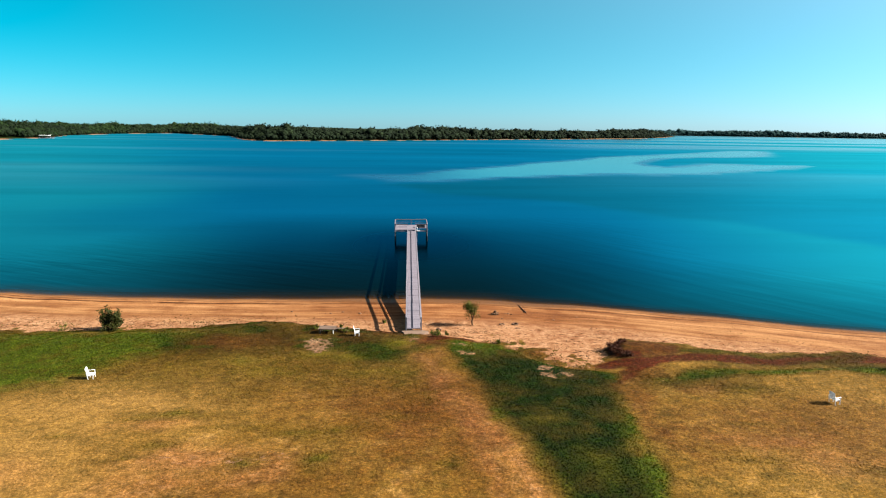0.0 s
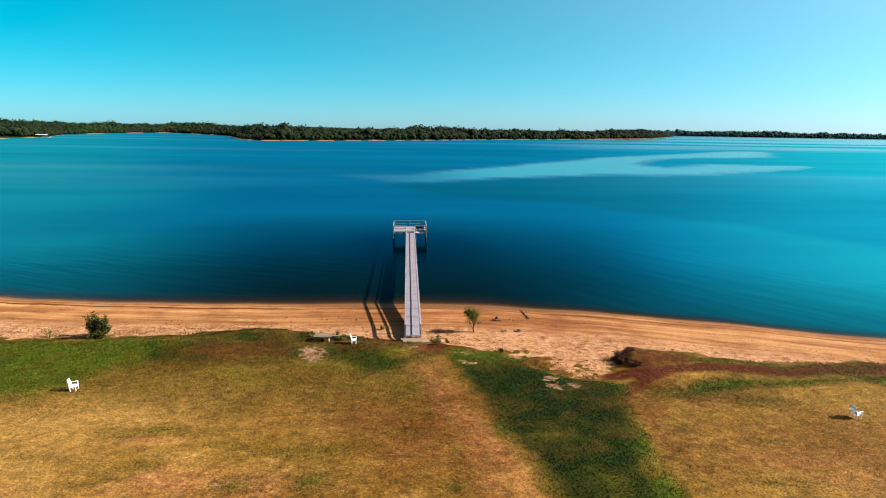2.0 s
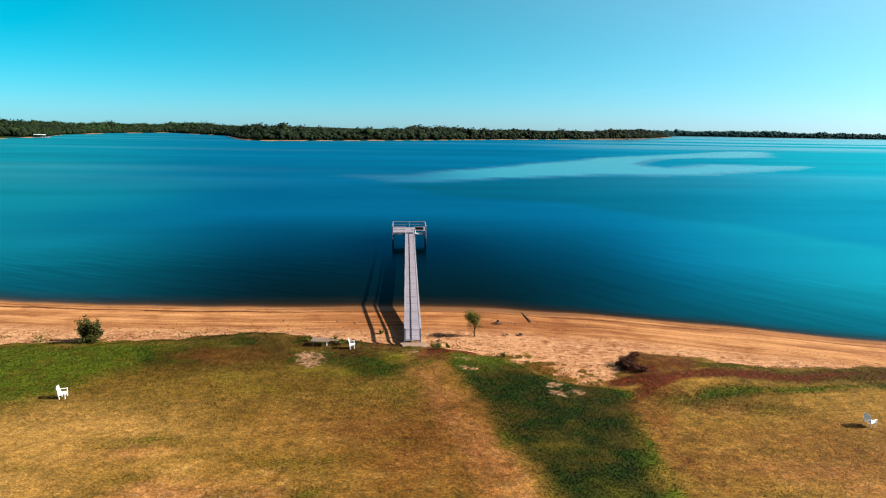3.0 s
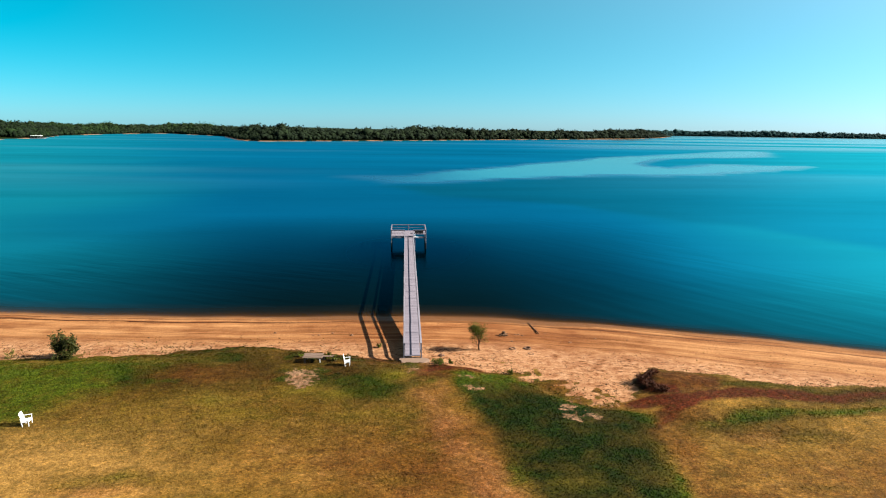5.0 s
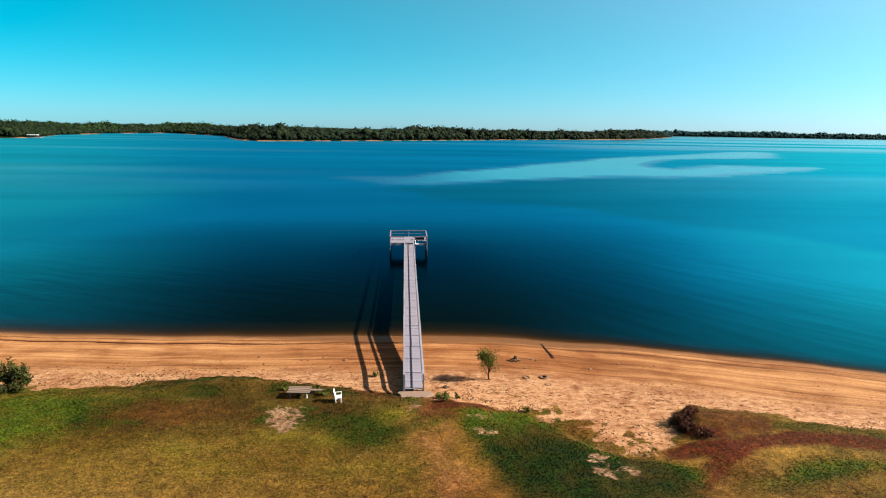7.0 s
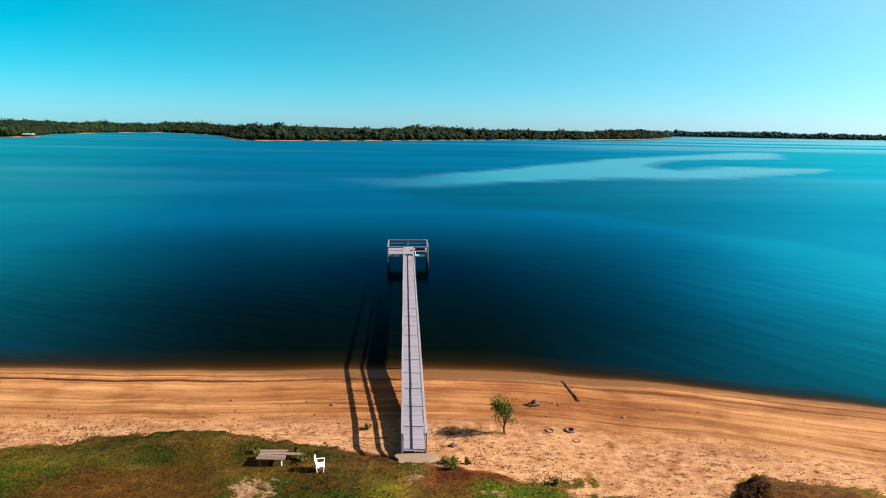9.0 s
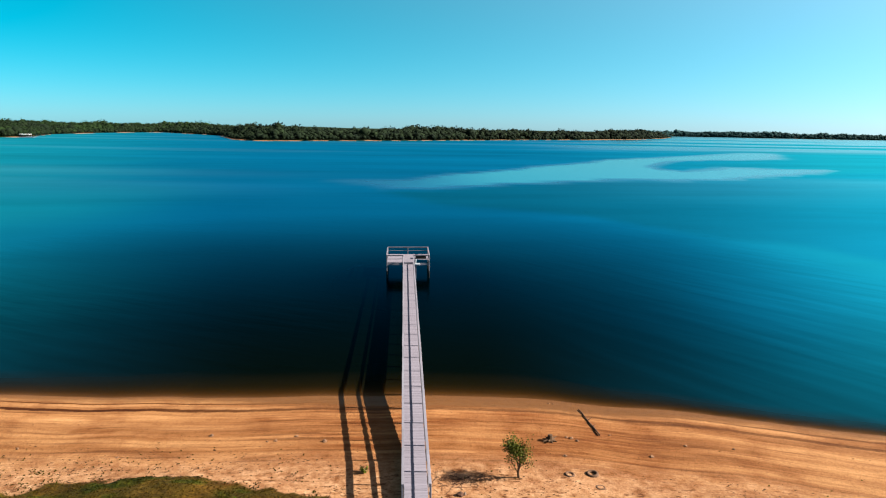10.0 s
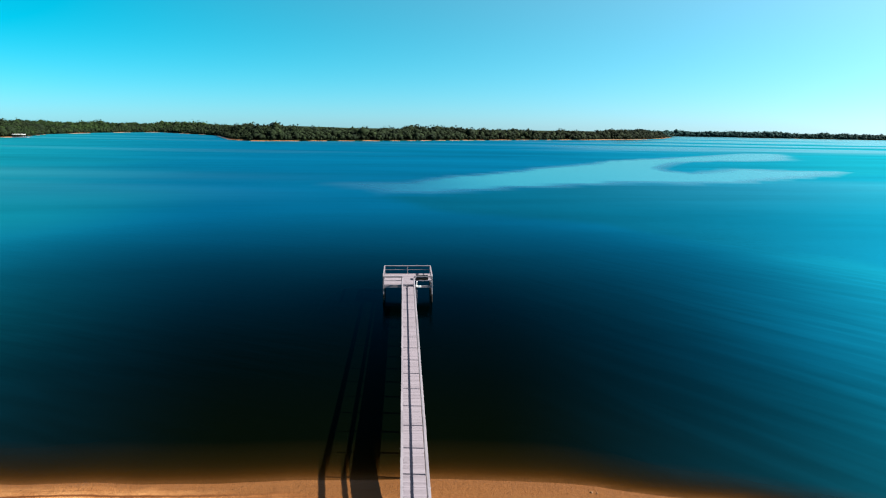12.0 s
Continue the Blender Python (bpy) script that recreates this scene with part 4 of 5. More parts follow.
# platform at the far end
PX0, PX1, PY0, PY1, PZ = -2.93, 2.84, 52.12, 57.62, 2.13
for x0, x1, y0 in ((PX0, -0.66, PY0), (-0.655, 0.655, PY0), (0.66, PX1, PY0 + 1.9)):
    for m, size in boards(x0, x1, y0, PY1, PZ):
        box(far_boards, m, *size)
tagged(part("far_decking", far_boards, DECK, pier), kind="stuff")
for a, b in (((PX0, PY0), (PX1, PY0)), ((PX0, PY1), (PX1, PY1)), ((PX0, PY0), (PX0, PY1)), ((PX1, PY0), (PX1, PY1)), ((-0.7, PY0), (-0.7, PY1)), ((0.7, PY0), (0.7, PY1))):
    bm = bmesh.new()
    sx, sy = max(abs(b[0] - a[0]), 0.045), max(abs(b[1] - a[1]), 0.045)
    box(bm, pose((a[0] + b[0]) / 2, (a[1] + b[1]) / 2, PZ - 0.2), sx, sy, 0.28, 0.004)
    part("rim_beam", bm, PILE if a[0] != b[0] and a[1] == PY1 else RAIL, pier)
for px, py in ((PX0, PY0), (-0.74, PY0), (0.74, PY0), (PX1, PY0), (PX0, (PY0 + PY1) / 2), (PX1, (PY0 + PY1) / 2), (PX0, PY1), (-0.04, PY1), (PX1, PY1)):
    foot = gz(px, py) - 0.2
    bm = bmesh.new()
    box(bm, pose(px, py, (1.0 + PZ + 1.03) / 2), 0.13, 0.13, PZ + 1.03 - 1.0, 0.01)
    part("platform_post", bm, RAIL, pier)
    # below 1.0 m the piling is much darker than the post
    bm = bmesh.new()
    rod(bm, (px, py, foot), (px, py, 1.0), 0.09, 0.08, 10)
    part("piling", bm, LOW_PILE, pier, "dark lower piling")
rails = [((PX0, PY1), (PX1, PY1)), ((PX0, PY0), (PX0, PY1)), ((PX1, PY0), (PX1, PY1)), ((PX0, PY0), (-0.74, PY0)), ((0.74, PY0), (PX1, PY0))]
for a, b in rails:
    for z, wide, high in ((PZ + 1.05, 0.15, 0.04), (PZ + 0.97, 0.04, 0.12), (PZ + 0.52, 0.04, 0.07)):
        bm = bmesh.new()
        along_x = a[1] == b[1]
        size = (abs(b[0] - a[0]) + 0.1, wide, high) if along_x else (wide, abs(b[1] - a[1]) - 0.16, high)
        box(bm, pose((a[0] + b[0]) / 2, (a[1] + b[1]) / 2, z), *size, 0.005)
        part("top_rail" if wide > 0.1 else "middle_rail", bm, RAIL, pier)

# landing slab and things on the platform
bm = bmesh.new()
ring = [bm.verts.new((0.02 + 1.32 * math.cos(a) * (1 + 0.12 * math.sin(3 * a + 1) + 0.06 * math.sin(7 * a)), -0.72 + 0.78 * math.sin(a) * (1 + 0.15 * math.cos(2 * a) + 0.07 * math.sin(9 * a + 2)), 0)) for a in np.linspace(0, 2 * math.pi, 48)[:-1]]
face = bm.faces.new(ring)
up = bmesh.ops.extrude_face_region(bm, geom=[face])
bmesh.ops.translate(bm, verts=[v for v in up["geom"] if isinstance(v, bmesh.types.BMVert)], vec=(0, 0, 0.30))
bmesh.ops.bevel(bm, geom=[e for e in bm.edges if all(v.co.z > 0.2 for v in e.verts)], offset=0.04, segments=2, affect="EDGES")
slab = part("landing_slab", bm, CONCRETE)
slab.matrix_basis = pose(0, 0.28, 1.44) @ Matrix.Diagonal((0.88, 0.95, 1, 1))
tagged(slab, "rough pale concrete landing slab at the foot of the pier", "slab")

# black box added to give the dark of a shaded deck opening
box_thing = thing("dark_opening_box", pose(1.75, 54.72, PZ), "low black box standing in for a shaded opening in the pier platform", "box")
bm = bmesh.new()
box(bm, pose(0, 0, 0.2), 1.45, 0.8, 0.4, 0.03)
part("body", bm, BLACK, box_thing)
bm = bmesh.new()
box(bm, pose(0, 0, 0.43), 1.5, 0.85, 0.05, 0.02)
part("lid", bm, BLACK, box_thing)

sink = thing("cleaning_sink", pose(1.22, 51.75, 1.0), "white plastic cleaning sink on a post beside the pier platform", "sink")
bm = bmesh.new()
box(bm, pose(0, 0, 0.98), 0.62, 0.40, 0.05, 0.02)
for sx, sy, px, py in ((0.62, 0.04, 0, 0.18), (0.62, 0.04, 0, -0.18), (0.04, 0.32, 0.29, 0), (0.04, 0.32, -0.29, 0)):
    box(bm, pose(px, py, 1.06), sx, sy, 0.13, 0.01)
part("basin", bm, WHITE, sink)
bm = bmesh.new()
box(bm, pose(-0.22, 0.12, 0.0), 0.1, 0.1, 2.2, 0.01)
part("post", bm, RAIL, sink)
bm = bmesh.new()
rod(bm, (-0.22, 0.14, 1.0), (-0.22, 0.14, 1.55), 0.04, 0.04, 10)
box(bm, pose(-0.19, 0.08, 1.57), 0.13, 0.22, 0.08, 0.03)
part("tap", bm, WHITE, sink)


# ---- chairs ----
def garden_chair(m, label):
    """An upright slatted armchair that faces +x."""
    ch = thing("garden_chair", m, label, "chair", "garden chairs on the lawn")
    lean = 13
    for k in range(6):
        bm = bmesh.new()
        tall = 0.60 + 0.03 * (1 - abs(k - 2.5) / 2.5)
        box(bm, pose(-0.17, (k - 2.5) * 0.088, 0.40, 0, -lean, 0) @ pose(0, 0, tall / 2), 0.02, 0.070, tall, 0.006)
        part("back_slat", bm, WHITE, ch)
    for k in range(5):
        bm = bmesh.new()
        box(bm, pose(-0.14 + k * 0.09, 0, 0.385 + k * 0.010, 0, -5, 0), 0.078, 0.53, 0.022, 0.005)
        part("seat_slat", bm, WHITE, ch)
    for sy in (-1, 1):
        bm = bmesh.new()
        box(bm, pose(0.02, sy * 0.31, 0.635, 0, -3, 0), 0.50, 0.07, 0.022, 0.008)
        part("armrest", bm, WHITE, ch)
        bm = bmesh.new()
        box(bm, pose(0.23, sy * 0.29, 0.31, 0, 2, 0), 0.045, 0.035, 0.63, 0.008)
        part("front_leg", bm, WHITE, ch)
        bm = bmesh.new()
        box(bm, pose(0.02, sy * 0.265, 0.36, 0, -4, 0), 0.44, 0.025, 0.055, 0.006)
        part("side_rail", bm, WHITE, ch)
        bm = bmesh.new()
        box(bm, pose(-0.19, sy * 0.29, 0.31, 0, -9, 0), 0.045, 0.035, 0.64, 0.008)
        part("back_leg", bm, WHITE, ch)
    for h, x0 in ((0.50, -0.215), (0.88, -0.30)):
        bm = bmesh.new()
        box(bm, pose(x0, 0, h, 0, -lean, 0), 0.025, 0.54, 0.06, 0.006)
        part("back_brace", bm, WHITE, ch)
    bm = bmesh.new()
    box(bm, pose(0.235, 0, 0.36), 0.025, 0.54, 0.065, 0.006)
    part("apron", bm, WHITE, ch)
    return ch


for px, py, turn, label in ((-23.45, -10.4, 12, "white slatted garden chair on the lawn beside the green meadow"),
                            (-5.05, -1.85, 4, "white slatted garden chair on the lawn near the pier"),
                            (28.35, -16.25, 8, "white slatted garden chair on dry golden lawn"),
                            (37.6, -10.9, 5, "white slatted garden chair beside the berm")):
    garden_chair(pose(px, py, gz(px, py) - 0.02, 0, 0, turn) @ Matrix.Scale(0.89, 4), label)

# ---- low table ----
tx, ty = -7.75, -0.95
table = thing("picnic_table", pose(tx, ty, gz(tx, ty), 0, 0, -3), "low weathered grey plank table on bare earth", "table")
for k in range(6):
    bm = bmesh.new()
    box(bm, pose(rnd.uniform(-0.03, 0.03), (k - 2.5) * 0.165, 0.44 + rnd.uniform(-0.012, 0.012), rnd.uniform(-2, 2), rnd.uniform(-0.8, 0.8), rnd.uniform(-1.6, 1.6)), rnd.uniform(1.35, 1.6), 0.145, 0.045, 0.008)
    part("tabletop_plank", bm, OLD_WOOD, table)
for sx in (-1, 1):
    for sy in (-1, 1):
        bm = bmesh.new()
        wide = 0.06 if sx > 0 and sy < 0 else 0.09
        box(bm, pose(sx * 0.58, sy * 0.36, 0.19), wide, wide, 0.46, 0.008)
        part("leg", bm, WHITE if sx > 0 and sy < 0 else OLD_WOOD, table, "pale painted leg" if sx > 0 and sy < 0 else "")
    bm = bmesh.new()
    box(bm, pose(sx * 0.58, 0, 0.40), 0.08, 0.9, 0.08, 0.006)
    part("crosspiece", bm, OLD_WOOD, table)
plank = thing("bench", pose(tx + 1.15, ty + 0.35, gz(tx + 1.1, ty + 0.3), 0, 0, -6), "dark weathered plank bench beside the low table", "bench")
bm = bmesh.new()
box(bm, pose(0, 0, 0.30), 1.0, 0.26, 0.05, 0.01)
part("seat", bm, OLD_WOOD, plank)
for sx in (-1, 1):
    bm = bmesh.new()
    box(bm, pose(sx * 0.38, 0, 0.13), 0.08, 0.22, 0.32, 0.006)
    part("leg", bm, OLD_WOOD, plank)


# ---- plants ----
def leaves(centres, size, rs, spread):
    """Small folded leaves scattered round the given centres."""
    n = len(centres)
    c = centres + rs.normal(0, spread, (n, 3))
    a = rs.normal(0, 1, (n, 3))
    a /= np.linalg.norm(a, axis=1)[:, None]
    b = np.cross(a, rs.normal(0, 1, (n, 3)))
    b /= np.linalg.norm(b, axis=1)[:, None]
    s = (size * rs.uniform(0.6, 1.3, n))[:, None]
    verts = np.stack([c - a * s, c + b * s * 0.45, c + a * s, c - b * s * 0.45], 1).reshape(-1, 3)
    faces = np.arange(n * 4).reshape(-1, 4)
    return verts, faces


def plant(name, px, py, tall, wide, label, category, bark, leaf, count, seed, stems, trunk, size, tilt=0.0, loose=0.085):
    rs = np.random.RandomState(seed)
    ob = thing(name, pose(px, py, gz(px, py) - 0.05), label, category)
    bm = bmesh.new()
    tips = []
    if trunk:
        p = Vector((0, 0, 0))
        for k in range(5):
            q = p + Vector((-tilt * tall / 5 + rs.normal(0, 0.04), rs.normal(0, 0.04), tall * 0.14))
            rod(bm, p, q, trunk * (1 - k * 0.17), trunk * (0.83 - k * 0.17), 8)
            p = q
            tips.append((q, k))
    else:
        tips = [(Vector((rs.normal(0, 0.1), rs.normal(0, 0.1), 0.05)), 1)]
    ends = []
    for s in range(stems):
        base, k = tips[rs.randint(len(tips))]
        turn = rs.uniform(0, 2 * math.pi)
        reach = wide * 0.5 * rs.uniform(0.55, 1.0) * (1 - 0.12 * k)
        rise = (tall - base.z) * rs.uniform(0.2, 0.95)
        mid = base + Vector((math.cos(turn) * reach * 0.5 - tilt * 0.2, math.sin(turn) * reach * 0.5, rise * 0.6))
        end = base + Vector((math.cos(turn) * reach - tilt * 0.5, math.sin(turn) * reach, rise))
        r = max(trunk * 0.35, 0.018)
        rod(bm, base, mid, r, r * 0.7, 6)
        rod(bm, mid, end, r * 0.7, r * 0.2, 6)
        for w in np.linspace(0.35, 1.0, 5):
            ends.append(np.array(mid.lerp(end, (w - 0.35) / 0.65)))
    part("trunk" if trunk else "stems", bm, bark, ob)
    ends = np.array(ends)
    pick = ends[rs.randint(0, len(ends), count)]
    v, f = leaves(pick, size, rs, wide * loose)
    v[:, 2] = np.maximum(v[:, 2], 0.06)
    solid("crown", v.tolist(), f.tolist(), leaf, ob)
    return ob


plant("sapling", 5.8, 3.25, 2.45, 1.75, "young leaning tree with thin green foliage on the sand", "tree", BARK, LEAF, 2400, 5, 26, 0.075, 0.062, 0.16)
plant("bush", -27.95, 2.05, 2.3, 2.5, "dense dark green bush at the edge of the beach", "bush", BARK, BUSH_LEAF, 3000, 9, 26, 0.0, 0.10, 0.0, 0.055)
for px, py, tall, seed in ((-32.6, 2.2, 0.9, 3), (-29.3, 3.1, 0.5, 4), (-2.84, 4.08, 0.45, 6), (-6.9, -0.1, 0.6, 7), (-8.9, 0.0, 0.5, 8), (7.4, -2.95, 0.5, 10), (1.75, -0.75, 0.6, 12), (2.3, -1.2, 0.55, 13), (2.85, -1.0, 0.45, 14), (2.1, -1.75, 0.5, 15), (-6.1, -0.75, 0.7, 16)):
    plant("weed", px, py, tall, tall * 1.1, "small green weed growing in sand", "weed", BARK, LEAF, 160, seed, 9, 0.0, 0.07)

# low brown shrubs added to widen the dark of the bank's shaded face
for k, (px, py) in enumerate(((17.5, -7.1), (17.0, -6.5), (16.9, -5.8), (17.1, -5.1), (17.7, -4.5))):
    plant("shrub", px, py, 0.2, 1.2, "low dead brown shrub added to darken the shaded face of the bank", "shrub", BARK, BANK_SHADE_LEAF, 900, 60 + k, 22, 0.0, 0.05)


# ---- things on the beach ----
def rock(px, py, size, seed, label, mat=STONE, flat=0.6, name="stone", group="stones on the beach"):
    rs = np.random.RandomState(seed)
    bm = bmesh.new()
    bmesh.ops.create_icosphere(bm, subdivisions=2, radius=size / 2)
    push = rs.normal(0, 1, (5, 3))
    for v in bm.verts:
        n = v.co.normalized()
        k = 1 + 0.22 * math.sin(3 * n.dot(Vector(push[0])) + 1) + 0.12 * math.sin(5 * n.dot(Vector(push[1])))
        v.co *= k
        v.co.z *= flat
    ob = part(name, bm, mat)
    ob.matrix_basis = pose(px, py, gz(px, py) + size * flat * 0.18, 0, 0, seed * 47 % 360)
    return tagged(ob, label, "rock", group)


for k, (px, py, size) in enumerate(((-12.95, 9.4, 0.34), (-8.7, 8.45, 0.30), (-7.5, 9.05, 0.32), (-5.6, 8.2, 0.42), (-9.2, 8.35, 0.2), (10.2, 8.1, 0.36), (10.45, 7.7, 0.3), (9.9, 8.3, 0.24), (9.1, 5.65, 0.3), (14.45, 5.55, 0.34), (12.9, 8.6, 0.2),
                                  (-24, 8.0, 0.25), (-17.5, 6.6, 0.22), (17.3, 7.0, 0.25), (20.2, 6.5, 0.2), (10.2, 14.1, 0.22), (10.5, 14.0, 0.16))):
    rock(px, py, size * 0.75, k + 2, "pale rough stone lying on orange sand")
rock(2.35, 1.6, 0.34, 31, "dark lump of broken concrete with a pale face on sand", DARK_WOOD, 0.7, "debris_lump", "")
rock(2.6, 1.65, 0.2, 32, "pale chunk of broken concrete on sand", CONCRETE, 0.9, "concrete_chunk", "")


def tyre(px, py, r, sunk, tip, seed):
    bm = bmesh.new()
    seg, cross = 28, 10
    rows = []
    for i in range(seg):
        a = 2 * math.pi * i / seg
        row = []
        for j in range(cross):
            b = 2 * math.pi * j / cross
            rr = r * 0.74 + r * 0.27 * math.cos(b)
            row.append(bm.verts.new((rr * math.cos(a), rr * math.sin(a), r * 0.30 * math.sin(b))))
        rows.append(row)
    for i in range(seg):
        for j in range(cross):
            bm.faces.new((rows[i][j], rows[(i + 1) % seg][j], rows[(i + 1) % seg][(j + 1) % cross], rows[i][(j + 1) % cross]))
    ob = part("tyre", bm, RUBBER, shade=True)
    ob.matrix_basis = pose(px, py, gz(px, py) + 0.09 - sunk, tip, tip / 2, seed * 40)
    tagged(ob, "old dusty tyre half buried in beach sand", "tyre", "old tyres on the beach")


tyre(8.77, 3.45, 0.30, 0.11, 3, 1)
tyre(10.07, 3.45, 0.35, 0.07, -4, 2)
tyre(10.1, 2.1, 0.29, 0.15, 5, 3)

bm = bmesh.new()
a = Vector((12.15, 12.95, gz(12.15, 12.95) + 0.05))
b = Vector((12.2, 8.5, gz(12.2, 8.5) + 0.07))
last = a
for k in range(1, 7):
    q = a.lerp(b, k / 6) + Vector((0.02 * math.sin(k * 1.7), 0, 0.01 * math.cos(k)))
    rod(bm, last, q, 0.030 + 0.0035 * k, 0.033 + 0.0035 * k, 9)
    last = q
rod(bm, a.lerp(b, 0.45), a.lerp(b, 0.45) + Vector((0.32, 0.12, 0.14)), 0.04, 0.015, 6)
rod(bm, a.lerp(b, 0.7), a.lerp(b, 0.7) + Vector((0.22, 0.2, 0.1)), 0.035, 0.012, 6)
log = part("driftwood_log", bm, DARK_WOOD)
tagged(log, "long dark driftwood log lying on the sand", "log")

bm = bmesh.new()
rs = np.random.RandomState(8)
rod(bm, (0, 0, -0.1), (0.05, 0.05, 0.42), 0.22, 0.15, 9)
for k in range(9):
    t = k * 0.75
    rod(bm, (0.1 * math.cos(t), 0.1 * math.sin(t), 0.12), (rs.uniform(0.35, 0.6) * math.cos(t), rs.uniform(0.35, 0.6) * math.sin(t), rs.uniform(-0.06, 0.22)), 0.085, 0.025, 6)
stump = part("stump", bm, BARK)
stump.matrix_basis = pose(8.7, 7.75, gz(8.7, 7.75), 0, 0, 30)
tagged(stump, "brown driftwood stump with spread roots on sand", "stump")

# twigs and dark flotsam by the sapling, pebbles and leaf litter on the upper beach
rs = np.random.RandomState(21)
bm = bmesh.new()
for k in range(60):
    px, py = rs.normal(2.3, 0.9), rs.normal(2.9, 0.5)
    z0, t, s = gz(px, py), rs.uniform(0, math.pi), rs.uniform(0.1, 0.35)
    rod(bm, (px - s * math.cos(t), py - s * math.sin(t), z0 + 0.02), (px + s * math.cos(t), py + s * math.sin(t), z0 + rs.uniform(0.02, 0.09)), 0.012, 0.006, 5)
tagged(part("twigs", bm, DARK_WOOD), "scattered dark twigs on the sand", "twigs", kind="stuff")


def scatter(count, seed, lo, hi, keep):
    rs = np.random.RandomState(seed)
    x, y = rs.uniform(lo[0], hi[0], count), rs.uniform(lo[1], hi[1], count)
    ok = keep(x, y, rs)
    return x[ok], y[ok], rs


def pebbles(name, x, y, rs, size, mat, label, flat=0.5, long=1.0):
    """Little five-sided lumps."""
    n = len(x)
    z = ground_z(x, y)
    s = size * rs.uniform(0.4, 1.6, n) ** 1.5
    turn = rs.uniform(0, 6.28, n)
    verts = []
    for k in range(5):
        a = turn + k * 2 * math.pi / 5
        r = s * rs.uniform(0.6, 1.2, n)
        verts.append(np.stack([x + r * long * np.cos(a), y + r * np.sin(a), z - 0.01], 1))
    verts.append(np.stack([x, y, z + s * flat * 1.6], 1))
    v = np.stack(verts, 1).reshape(-1, 3)
    i = np.arange(n)[:, None] * 6
    f = np.concatenate([i + np.array([[k, (k + 1) % 5, 5]]) for k in range(5)])
    return tagged(solid(name, v.tolist(), f.tolist(), mat), label, "pebbles", kind="stuff")


def upper_beach(x, y, rs):
    e, d = lawn_way(x, y), shore_way(x, y)
    edge = 0.6 * np.exp(-np.abs(e + 1.2) / 1.8) + 0.5 * smooth(2, 6, x) * smooth(20, 15, x) * smooth(-8, -3, e)
    patchy = 0.12 + 0.88 * smooth(0.1, 0.45, vnoise(x * 0.35, y, 0.7, 2))
    return (d > 3) & (e < 0.6) & (rs.uniform(0, 1, len(x)) < edge * patchy)


x, y, rs = scatter(210000, 33, (-50, -14), (45, 9), upper_beach)
pebbles("leaf_litter", x, y, rs, 0.025, LITTER, "dry leaf litter and clods on upper sand", 0.4, 2.4)
x, y, rs = scatter(1500, 34, (-50, -8), (45, 19), lambda a, b, r: (shore_way(a, b) > -1) & (lawn_way(a, b) < -1) & (vnoise(a, b, 4, 1) > -0.1))
pebbles("pebbles", x, y, rs, 0.022, LITTER, "small pebbles strewn over orange sand", 0.7)


# ---- grass ----
def blades(name, x, y, rs, tall, wide, per, mat, label, least=0.0):
    """Tufts of a few bent blades each."""
    n = len(x)
    g, r, w, gs = zones(x, y)
    g = np.maximum(g, least)
    lush = 0.65 + 0.6 * g
    base = np.stack([x, y, ground_z(x, y) - 0.01], 1)
    verts = []
    for k in range(per):
        a = rs.uniform(0, 6.28, n)
        out = rs.uniform(0.2, 1.0, n) * tall * 0.9
        h = tall * rs.uniform(0.5, 1.3, n) * lush
        ww = wide * rs.uniform(0.6, 1.4, n)
        side = np.stack([-np.sin(a) * ww, np.cos(a) * ww, 0 * a], 1)
        tip = base + np.stack([np.cos(a) * out, np.sin(a) * out, h], 1)
        root = base + np.stack([np.cos(a) * 0.02, np.sin(a) * 0.02, 0 * a], 1)
        verts.append(np.stack([root - side, root + side, tip], 1))
    v = np.stack(verts, 1).reshape(-1, 3)
    me = bpy.data.meshes.new(name)
    m = len(v)
    me.vertices.add(m), me.loops.add(m), me.polygons.add(m // 3)
    me.vertices.foreach_set("co", v.astype(np.float32).ravel())
    me.loops.foreach_set("vertex_index", np.arange(m, dtype=np.int32))
    me.polygons.foreach_set("loop_start", np.arange(0, m, 3, dtype=np.int32))
    me.update()
    me.materials.append(mat)
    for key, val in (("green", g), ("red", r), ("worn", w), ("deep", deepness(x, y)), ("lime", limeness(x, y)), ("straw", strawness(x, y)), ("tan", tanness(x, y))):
        floats(me, key, np.repeat(val, per * 3))
    return tagged(new(name, me), label, "grass", kind="stuff")


def grassy(x, y, rs):
    g, r, w, gs = zones(x, y)
    return (rs.uniform(0, 1, len(x)) < gs * (0.75 + 0.25 * g) * (1 - 0.8 * w)) & (np.abs(x + 0.5) < 14 + (y + 51.6) * 0.85)


x, y, rs = scatter(300000, 40, (-46, -34), (46, 4), grassy)
blades("grass", x, y, rs, 0.045, 0.026, 4, TUFT, "short dry and green grass of the lawn")
x, y, rs = scatter(2600, 41, (-46, -34), (46, 4), lambda a, b, r: grassy(a, b, r) & ((zones(a, b)[0] > 0.5) | (np.abs(lawn_way(a, b)) < 1)))
blades("tall_grass", x, y, rs, 0.045, 0.03, 6, TUFT, "taller green grass clumps in hollow and along edge")
x, y, rs = scatter(26000, 42, (-46, -12), (46, 8), lambda a, b, r: (lawn_way(a, b) < 0.4) & (shore_way(a, b) > 6) & (r.uniform(0, 1, len(a)) < np.exp(lawn_way(a, b) / 1.6) * smooth(0.0, 0.35, vnoise(a, b, 1.3, 3))))
blades("sparse_grass", x, y, rs, 0.07, 0.04, 5, TUFT, "sparse green tufts creeping out over the sand", 0.8)


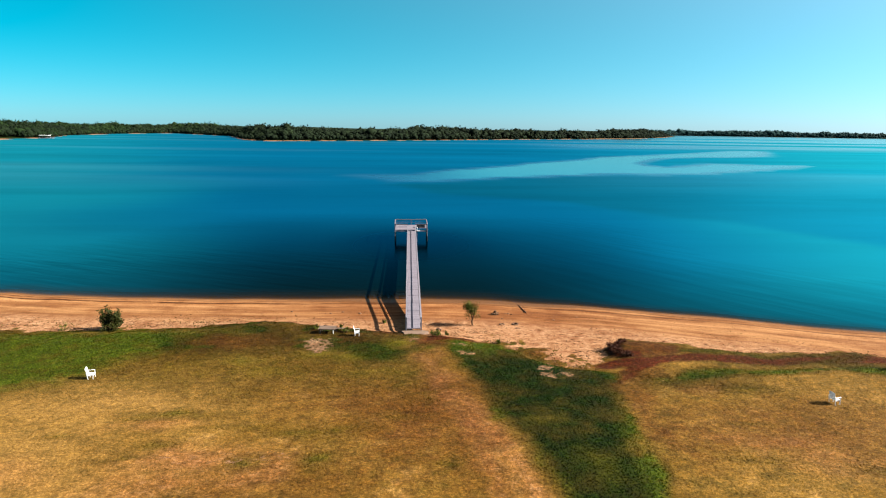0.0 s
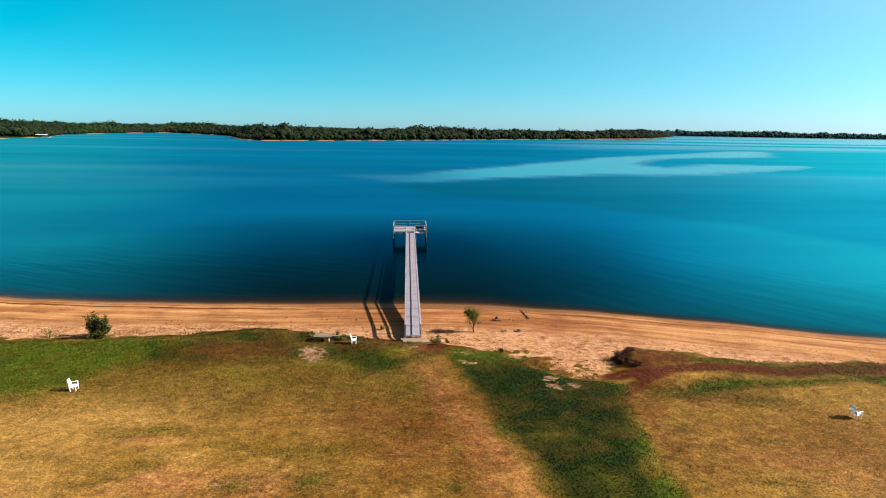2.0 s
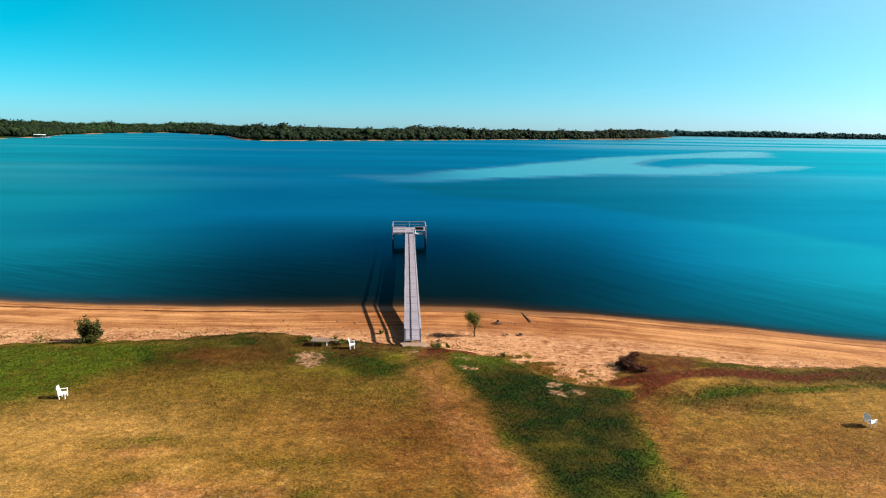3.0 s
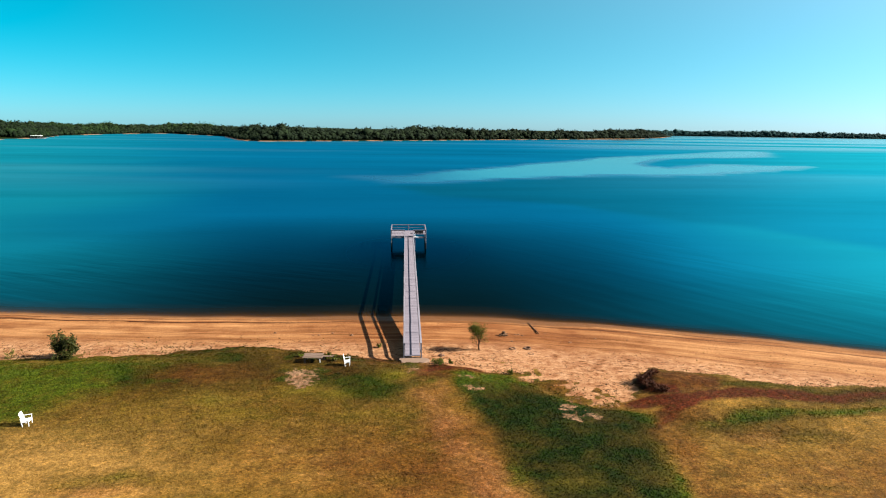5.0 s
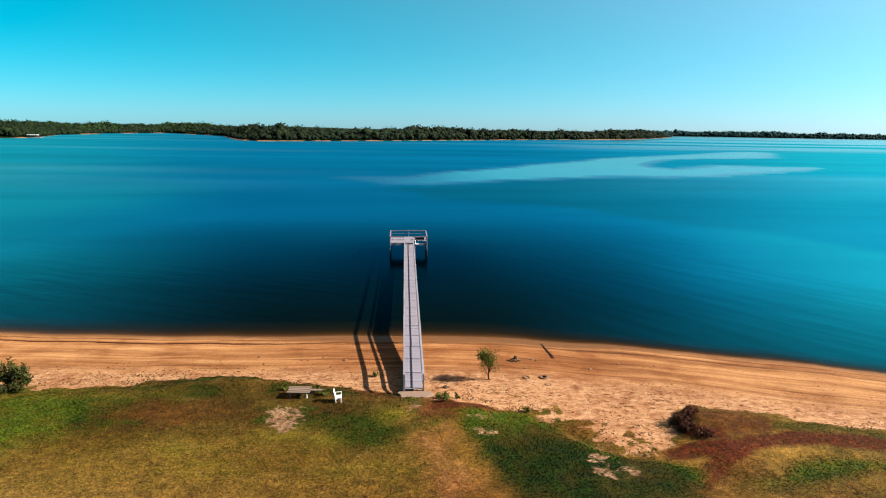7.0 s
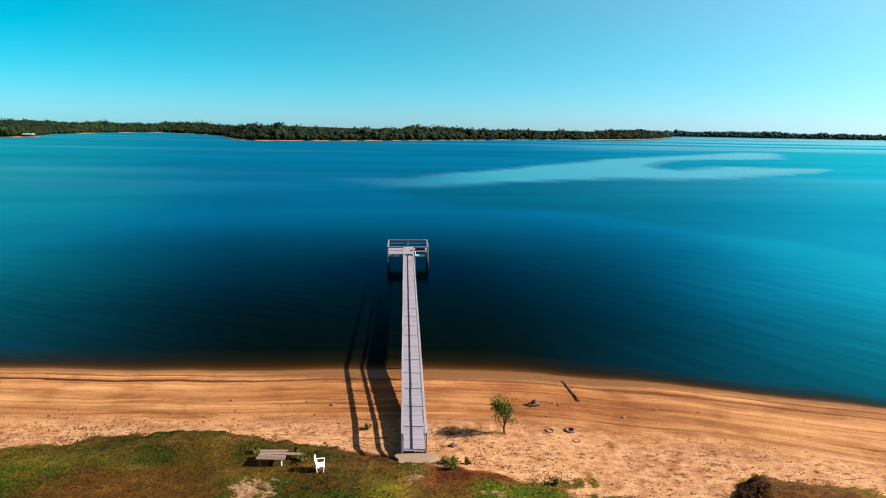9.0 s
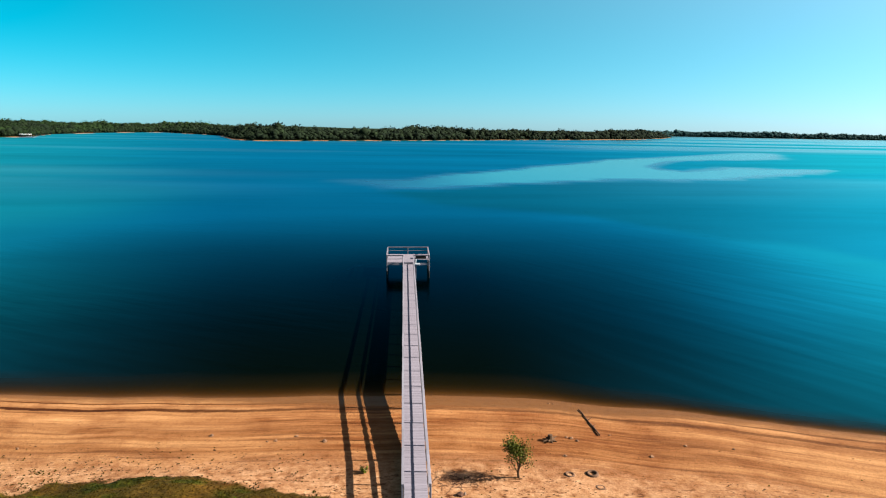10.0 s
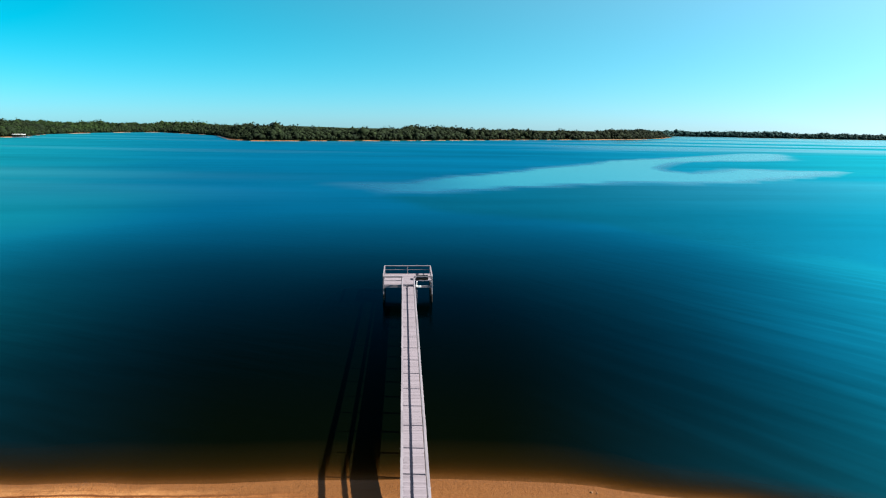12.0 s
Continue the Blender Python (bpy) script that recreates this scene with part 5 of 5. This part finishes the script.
# ---- far shore ----
def woods(name, xs, ys, count, seed, depth, tall, mat, label, per=64):
    """Crowded crowns: a rough core and many loose leaf clumps for each tree."""
    rs = np.random.RandomState(seed)
    x, y = rs.uniform(*xs, count), rs.uniform(*ys, count)
    d = inside(x, y, FAR_LAND)
    gap = vnoise(x, y, 45, 3) > -0.75
    clearing = (np.hypot((x + 140) / 60, (y - 855) / 30) > 1) & (np.hypot((x + 520) / 40, (y - 735) / 60) > 1)
    ok = (d > 7) & (d < depth) & (rs.uniform(0, 1, count) < 1.2 - 0.6 * d / depth) & gap & (clearing | (d > 45))
    x, y, d = x[ok], y[ok], d[ok]
    n = len(x)
    h = tall * rs.uniform(0.45, 1.0, n) * (0.5 + 0.5 * smooth(5, 45, d)) * (1 + 0.25 * vnoise(x, y, 70, 5))
    h = h * np.where(rs.uniform(0, 1, n) < 0.06, 1.3, 1.0)
    r = h * rs.uniform(0.50, 0.85, n)
    z = ground_z(x, y)
    c = np.stack([x, y, z + h * 0.5], 1)
    bm = bmesh.new()
    bmesh.ops.create_icosphere(bm, subdivisions=1, radius=1.0)
    core = np.array([v.co[:] for v in bm.verts])
    cf = np.array([[v.index for v in f.verts] for f in bm.faces])
    bm.free()
    size = np.stack([r * 0.7, r * 0.7, h * 0.44], 1)
    cv = (c[:, None, :] + core[None] * size[:, None, :] * rs.uniform(0.72, 1.08, (n, len(core), 1))).reshape(-1, 3)
    cfaces = (cf[None] + (np.arange(n) * len(core))[:, None, None]).reshape(-1, 3)
    p = rs.normal(0, 1, (n, per, 3))
    p /= np.linalg.norm(p, axis=2)[:, :, None]
    at = c[:, None, :] + p * np.stack([r, r, h * 0.5], 1)[:, None, :] * rs.uniform(0.62, 1.0, (n, per, 1))
    s = (h * rs.uniform(0.055, 0.095, n))[:, None, None]
    tri = np.stack([at + rs.uniform(-1.5, 1.5, (n, per, 3)) * s for _ in range(3)], 2).reshape(-1, 3)
    v = np.concatenate([cv, tri])
    f = np.concatenate([cfaces, np.arange(len(tri)).reshape(-1, 3) + len(cv)])
    me = bpy.data.meshes.new(name)
    me.vertices.add(len(v)), me.loops.add(f.size), me.polygons.add(len(f))
    me.vertices.foreach_set("co", v.astype(np.float32).ravel())
    me.loops.foreach_set("vertex_index", f.ravel().astype(np.int32))
    me.polygons.foreach_set("loop_start", np.arange(0, f.size, 3, dtype=np.int32))
    me.update()
    me.materials.append(mat)
    return tagged(new(name, me), label, "woods", kind="stuff")


woods("far_woods", (-640, 900), (740, 2100), 46000, 51, 120, 17, WOODS, "dark green woods on the far peninsula")
woods("far_woods", (-1500, -470), (380, 1900), 28000, 52, 230, 16, BANK_WOODS, "green woods along the far bank")
woods("far_woods", (760, 2700), (1000, 2700), 70000, 53, 90, 19, HAZED_WOODS, "distant dark woods across the lake", 26)

dock = thing("boat_dock", pose(-496, 795, 0, 0, 0, 12), "white-roofed boat dock at the far bank", "dock")
bm = bmesh.new()
box(bm, pose(0, 0, 0.6), 17, 8, 0.6, 0.05)
part("deck", bm, RAIL, dock)
bm = bmesh.new()
box(bm, pose(-1.5, 0, 4.3), 12, 9.0, 0.5, 0.1)
part("roof", bm, WHITE, dock)
for sx in (-7.0, -3.2, 0.6, 4.2):
    for sy in (-3, 3):
        bm = bmesh.new()
        box(bm, pose(sx, sy, 1.35), 0.3, 0.3, 5.6)
        part("post", bm, RAIL, dock)


def house(px, py, turn, size, label):
    ob = thing("house", pose(px, py, gz(px, py) - 0.3, 0, 0, turn), label, "house", "houses on the far bank")
    w, d, h = size
    bm = bmesh.new()
    box(bm, pose(0, 0, h / 2), w, d, h)
    part("wall", bm, CONCRETE, ob)
    me = solid("roof", [(-w / 2 - 0.5, -d / 2 - 0.5, h), (w / 2 + 0.5, -d / 2 - 0.5, h), (w / 2 + 0.5, d / 2 + 0.5, h), (-w / 2 - 0.5, d / 2 + 0.5, h), (-w / 2, 0, h + 2.4), (w / 2, 0, h + 2.4)],
               [(0, 1, 5, 4), (2, 3, 4, 5), (1, 2, 5), (3, 0, 4), (3, 2, 1, 0)], OLD_WOOD, ob)
    for sx in (-0.28, 0.28):
        bm = bmesh.new()
        box(bm, pose(sx * w, -d / 2 - 0.03, h * 0.55), 1.4, 0.08, 1.3)
        part("window", bm, BLACK, ob)


house(-140, 872, 8, (10, 7, 3.2), "pale house with a grey roof on the sandy bank")
house(1303, 1893, 30, (16, 9, 4.5), "pale distant house among dark woods")
house(1190, 1990, 30, (13, 9, 4.0), "pale distant house among dark woods")
